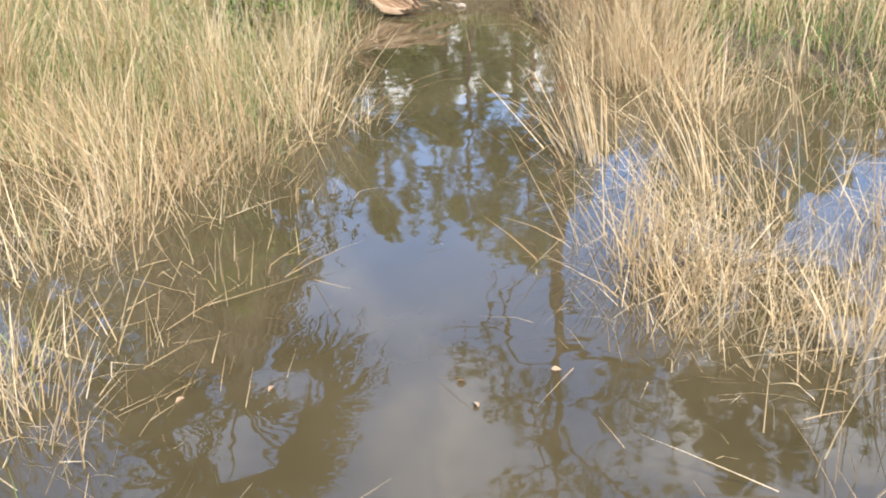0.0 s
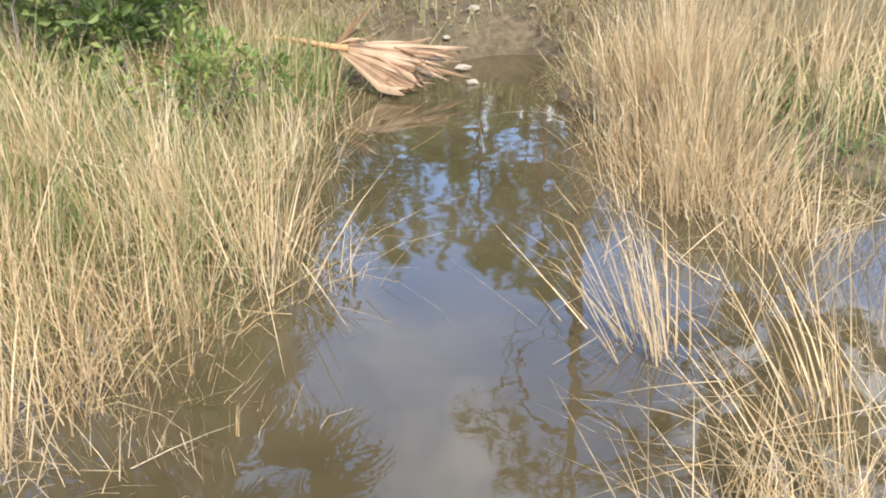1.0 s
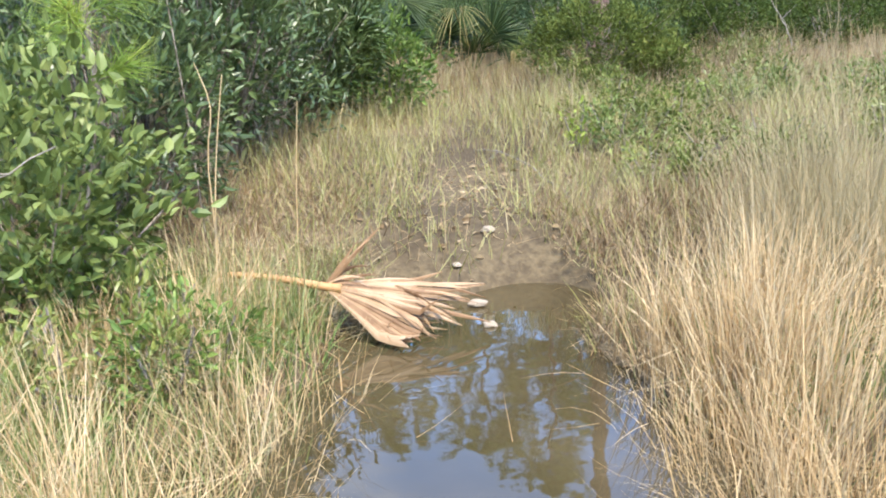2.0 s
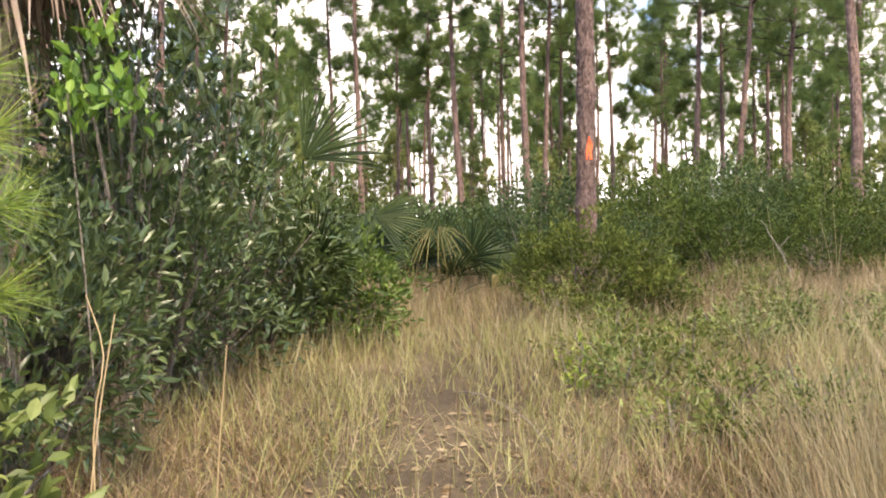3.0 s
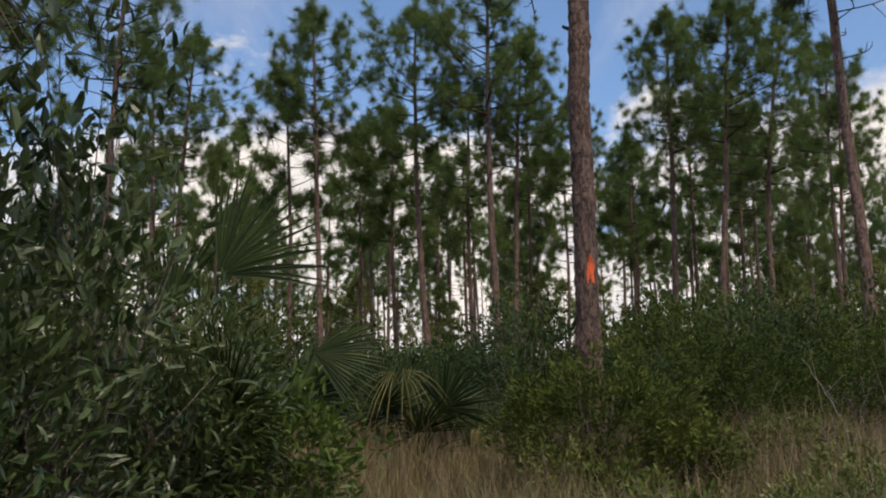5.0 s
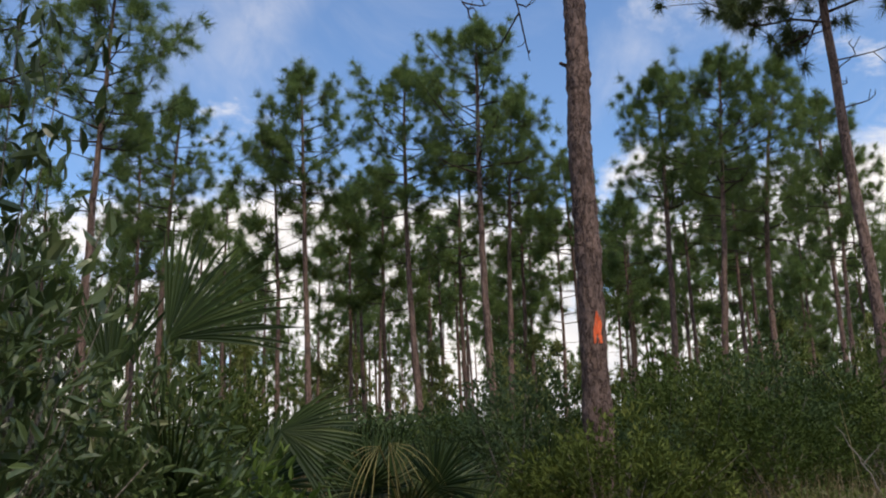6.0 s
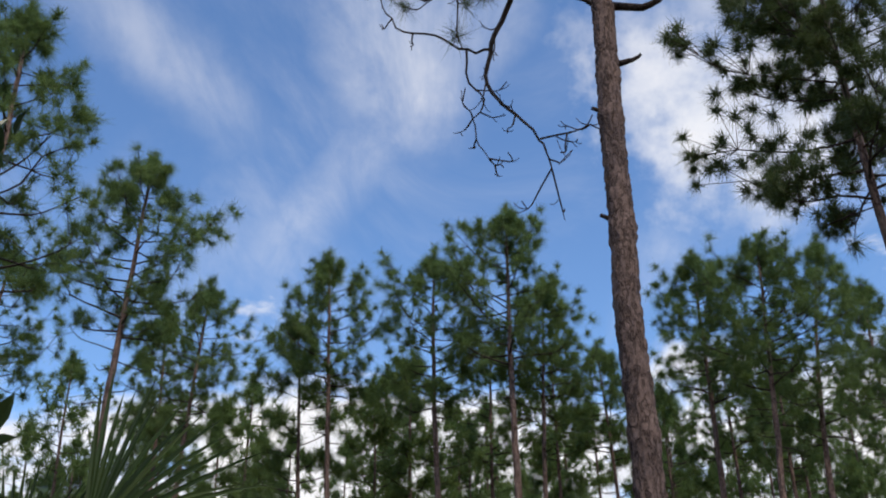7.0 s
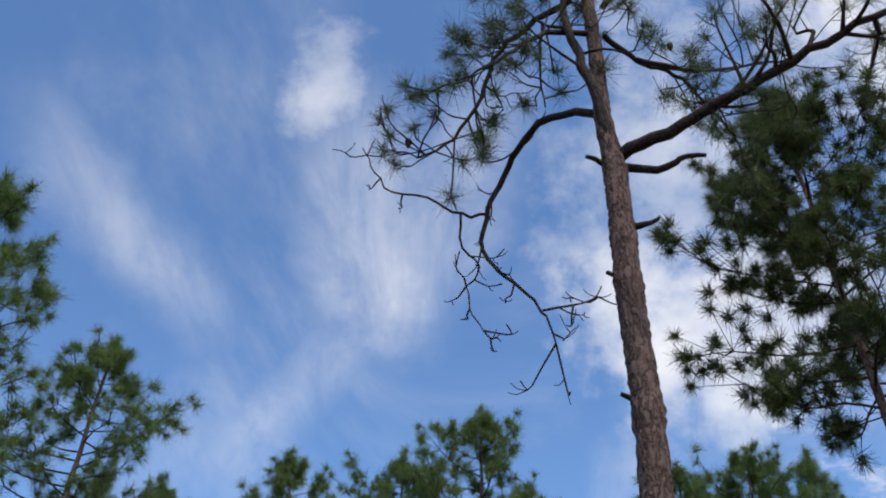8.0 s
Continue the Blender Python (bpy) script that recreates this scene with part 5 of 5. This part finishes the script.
# loose tufts that arch over the water
for cx, cy, count, tall, lean, aim, wide in ((0.75, 3.31, 120, 0.74, 0.48, 2.1, 0.30), (1.05, 2.68, 80, 0.80, 0.75, 2.8, 0.55), (1.35, 2.75, 34, 1.05, 0.95, 3.3, 0.35), (1.15, 3.0, 40, 0.70, 0.6, 2.4, 0.6), (0.86, 4.45, 30, 0.75, 0.50, 2.3, 0.5), (-0.50, 2.95, 50, 0.52, 0.25, 1.6, 1.4), (-0.28, 3.80, 34, 0.48, 0.22, 1.2, 1.2), (-0.36, 4.60, 36, 0.42, 0.35, 0.8, 1.3),
                                             (-0.95, 1.62, 90, 0.42, 0.40, 1.0, 1.8), (-0.78, 1.50, 50, 0.36, 0.35, 1.4, 1.8), (-1.15, 1.85, 70, 0.45, 0.35, 1.0, 1.8), (-0.80, 2.05, 60, 0.42, 0.35, 0.6, 1.8), (-0.62, 2.35, 50, 0.42, 0.30, 1.0, 1.6), (-1.25, 1.45, 60, 0.40, 0.4, 0.8, 1.8), (0.80, 1.85, 70, 0.46, 0.6, 2.6, 1.2), (1.25, 1.70, 60, 0.42, 0.6, 2.0, 1.4)):
    x, y, a = tussocks(g, [(cx, cy)], count, 0.028)
    grass("arching_tuft", "loose tuft of pale dry stalks arching over water", STRAW, g, x, y, tall, 0.0062, lean, 0.5, aim + g.normal(size=count) * wide, 6, 0.35)
# weeds and litter between the clumps
p = np.concatenate([chosen(g, 5200, -3.6, -0.5, 4.4, 6.8, lambda x, y: 0.9 + 0 * x), chosen(g, 4200, 1.3, 4.2, 3.8, 7.0, lambda x, y: 0.8 + 0 * x)])
grass("green_weeds", "short green weeds between the dry clumps", WEED, g, p[:, 0], p[:, 1], 0.28, 0.011, 0.5, 0.8)
p = np.concatenate([chosen(g, 12000, -3.8, -0.5, 1.2, 6.2, left_odds), chosen(g, 9000, 0.6, 4.2, 1.2, 6.4, lambda x, y: 0.14 * smooth(0.9, 1.7, x) + 0.75 * right_odds(x, y))])
grass("matted_grass", "matted brown dead grass under the stalks", RUST_GRASS, g, p[:, 0], p[:, 1], 0.30, 0.007, 0.9, 1.1, None, 3)
# stray stalks that lean and lie over the water
p = np.concatenate([chosen(g, 620, -1.7, -0.25, 1.1, 6.0, lambda x, y: 0.45 + 0 * x), chosen(g, 620, -1.7, -0.45, 1.1, 2.9, lambda x, y: 0.7 * smooth(-0.4, -0.9, x)), chosen(g, 520, 0.7, 2.1, 1.2, 4.2, lambda x, y: 0.6 + 0 * x), chosen(g, 420, 0.65, 1.9, 1.15, 2.2, lambda x, y: 0.7 + 0 * x)])
grass("leaning_stalks", "broken straw stalks leaning over the muddy water", STRAW, g, p[:, 0], p[:, 1], 0.46, 0.0068, 0.8, 0.8, np.where(p[:, 0] < 0.1, g.normal(size=len(p)) * 1.2, np.pi + g.normal(size=len(p)) * 1.2), 6, 0.65)


def litter(rng, p, length, wide):
    """Broken straws that lie flat on the water or the ground, bent once."""
    n = len(p)
    z = np.maximum(ground_z(p[:, 0], p[:, 1]), 0.0) + 0.008
    return blades(rng, p[:, 0], p[:, 1], z, length * rng.uniform(0.4, 1.3, n), np.full(n, wide), rng.uniform(0, 6.28, n), rng.uniform(1.15, 1.5, n), rng.normal(size=n) * 0.25, 3)


p = np.concatenate([chosen(g, 150, -1.3, 1.5, 1.2, 6.6, lambda x, y: 0.15 + 0.85 * smooth(0.25, 0.6, np.abs(x - 0.15))), chosen(g, 1800, -2.6, 2.6, 6.2, 9.5, lambda x, y: smooth(0.3, 0.0, basin(x, y)) * 0.9)])
tagged(part("straw_litter", Geo().add(*litter(g, p, 0.27, 0.0042)), STRAW), "fallen straws lying on water and bank", "litter", kind="stuff")
p = chosen(g, 1500, -1.9, -0.35, 6.5, 7.6, lambda x, y: 0.9 + 0 * x)
tagged(part("straw_litter", Geo().add(*litter(g, p, 0.26, 0.008)), PALE_GRASS), "pale dead stalks matted on the bank", "litter", kind="stuff")
dead_leaves = Geo()
p = chosen(g, 300, -0.5, 1.1, 7.0, 9.4, lambda x, y: smooth(0.3, 0.05, basin(x, y)))
add_leaves(dead_leaves, g, np.stack([p[:, 0], p[:, 1], ground_z(p[:, 0], p[:, 1]) + 0.012], -1), np.stack([g.normal(size=len(p)), g.normal(size=len(p)), 0.15 * g.normal(size=len(p))], -1), g.uniform(0.03, 0.075, len(p)), 0.5)
tagged(part("dead_leaves", dead_leaves, RUST_GRASS), "curled brown dead leaves on the bare trail", "litter", kind="stuff")
# pale scraps that float on the puddle
for fx, fy in ((-0.62, 1.74), (-0.38, 1.80), (0.09, 1.79), (0.34, 1.83), (0.13, 1.70)):
    scrap = Geo()
    add_leaves(scrap, g, np.array([[fx, fy, 0.004]]), np.array([[g.normal(), g.normal(), 0.02]]), np.array([0.028]), 0.6)
    tagged(part("floating_leaf", scrap, FROND_DRY), "tiny pale leaf scrap floating on water", "leaf", "floating scraps")
p = chosen(g, 5200, -2.2, -0.5, 6.1, 8.8, lambda x, y: 0.8 + 0 * x)
grass("matted_grass", "matted brown dead grass and leaf litter on the bank", RUST_GRASS, g, p[:, 0], p[:, 1], 0.24, 0.009, 0.95, 1.0, None, 3)
for line in ([(-1.02, 6.3, 0.1), (-1.0, 6.3, 0.6), (-0.96, 6.3, 1.0), (-0.90, 6.3, 1.37)], [(-1.06, 6.6, 0.15), (-1.08, 6.6, 0.9), (-1.04, 6.6, 1.2), (-1.10, 6.6, 1.42)], [(-0.72, 6.9, 0.15), (-0.70, 6.9, 0.7), (-0.66, 6.9, 1.2)]):
    stalk = part("tall_stalk", Geo().add(*tube(curve(line, 10), np.linspace(0.0042, 0.0022, 10), 5)), STRAW, smooth=True)
    tagged(stalk, "single tall dry straw stalk on the bank", "grass stalk", "tall stalks")
for k in range(5):
    sx, sy, tall = g.uniform(4.6, 6.6), g.uniform(13.2, 14.8), g.uniform(0.8, 1.25)
    sz, tilt = float(ground_z(sx, sy)), g.normal() * 0.12
    stalk = part("tall_stalk", Geo().add(*tube(curve([(sx, sy, sz - 0.02), (sx + 0.3 * tilt, sy, sz + 0.5 * tall), (sx + tilt, sy, sz + tall)], 8), np.linspace(0.005, 0.0022, 8), 5)), PALE_GRASS, smooth=True)
    tagged(stalk, "tall dry straw stalk before the thicket", "grass stalk", "tall stalks")
# brown dead stems tangled beside the trail
p = chosen(g, 1500, -2.4, 3.2, 6.5, 8.9, lambda x, y: np.exp(-((x - 1.9) / 0.75) ** 2 - ((y - 7.8) / 0.7) ** 2) + 0.7 * np.exp(-((x + 1.0) / 0.55) ** 2 - ((y - 7.3) / 0.45) ** 2))
grass("dead_stems", "tangled thin brown dead stems beside the trail", DEAD_STEM, g, p[:, 0], p[:, 1], 0.66, 0.0048, 0.7, 0.8, None, 5, 0.4)
# greyish plume grass by the bank
c = chosen(g, 30, 1.75, 3.2, 5.9, 7.3, lambda x, y: 0.9 + 0 * x)
x, y, a = tussocks(g, c, 120, 0.12)
grass("plume_grass", "fine greyish plume grass leaning over the bank", PALE_GRASS, g, x, y, 0.95, 0.0036, 0.26, 0.5, a, 5)
p = chosen(g, 8000, 0.75, 3.0, 5.9, 8.2, lambda x, y: smooth(0.3, 0.1, basin(x, y)))
grass("matted_grass", "matted brown dead grass and leaf litter on the bank", RUST_GRASS, g, p[:, 0], p[:, 1], 0.28, 0.007, 0.8, 1.0, None, 3)


def field_odds(x, y):
    trail = np.exp(-((x - 0.3 - 0.03 * (y - 8)) / 0.42) ** 2) * (1 - smooth(12.0, 15.0, y)) * smooth(6.0, 7.6, y)
    bare = np.exp(-((x - 0.25) / 0.40) ** 2 - ((y - 8.8) / 1.1) ** 2)
    frond = np.exp(-((x + 0.6) / 0.6) ** 2 - ((y - 6.6) / 0.45) ** 2)
    return np.clip((1 - 0.55 * trail) * (1 - 0.95 * bare) * (1 - 0.8 * frond) * smooth(0.34, 0.15, basin(x, y)), 0, 1)


p = chosen(g, 12000, -3.5, 7.5, 11.2, 17.5, lambda x, y: field_odds(x, y) * (0.4 + 0.6 * smooth(11.2, 13.0, y)))
grass("brown_grass", "rusty brown grass covering the clearing", RUST_GRASS, g, p[:, 0], p[:, 1], 0.52, 0.0085, 0.3, 0.7, None, 3)
p = chosen(g, 24000, -3.5, 7.5, 6.0, 11.5, lambda x, y: field_odds(x, y) * (1 - 0.6 * np.exp(-((x - 0.2) / 1.3) ** 2)))
grass("short_brown_grass", "short brown grass and litter on the bank", RUST_GRASS, g, p[:, 0], p[:, 1], 0.26, 0.0065, 0.5, 0.9, None, 3)
p = chosen(g, 20000, -3.5, 7.5, 6.2, 16.0, lambda x, y: field_odds(x, y) * (0.12 + 0.75 * smooth(8.5, 12, y)))
grass("pale_field_grass", "pale dry grass mixed into the clearing", PALE_GRASS, g, p[:, 0], p[:, 1], 0.44, 0.0065, 0.3, 0.7, None, 3)
p = chosen(g, 46000, -3.5, 7.5, 6.2, 16.0, lambda x, y: field_odds(x, y) * (0.25 + 0.75 * np.exp(-((x - 0.2) / 1.6) ** 2) * (1 - smooth(11, 15, y)) + 0.55 * smooth(0.8, 2.0, x) * (1 - smooth(11, 14, y))))
grass("short_green_grass", "soft yellow-green grass along the trail", MEADOW_GRASS, g, p[:, 0], p[:, 1], 0.32, 0.0065, 0.4, 0.9, None, 3)
p = chosen(g, 19000, -26, 32, 16, 46, lambda x, y: 1.0 + 0 * x)
grass("far_grass", "brown grass under the pines", RUST_GRASS, g, p[:, 0], p[:, 1], 0.75, 0.030, 0.3, 0.6, None, 2)
p = chosen(g, 16000, -9, 10, -9, 7, lambda x, y: smooth(3.0, 4.0, np.abs(x)))
grass("bank_grass", "dry grass on the bank beside the puddle", STRAW, g, p[:, 0], p[:, 1], 0.7, 0.012, 0.3, 0.6, None, 3)
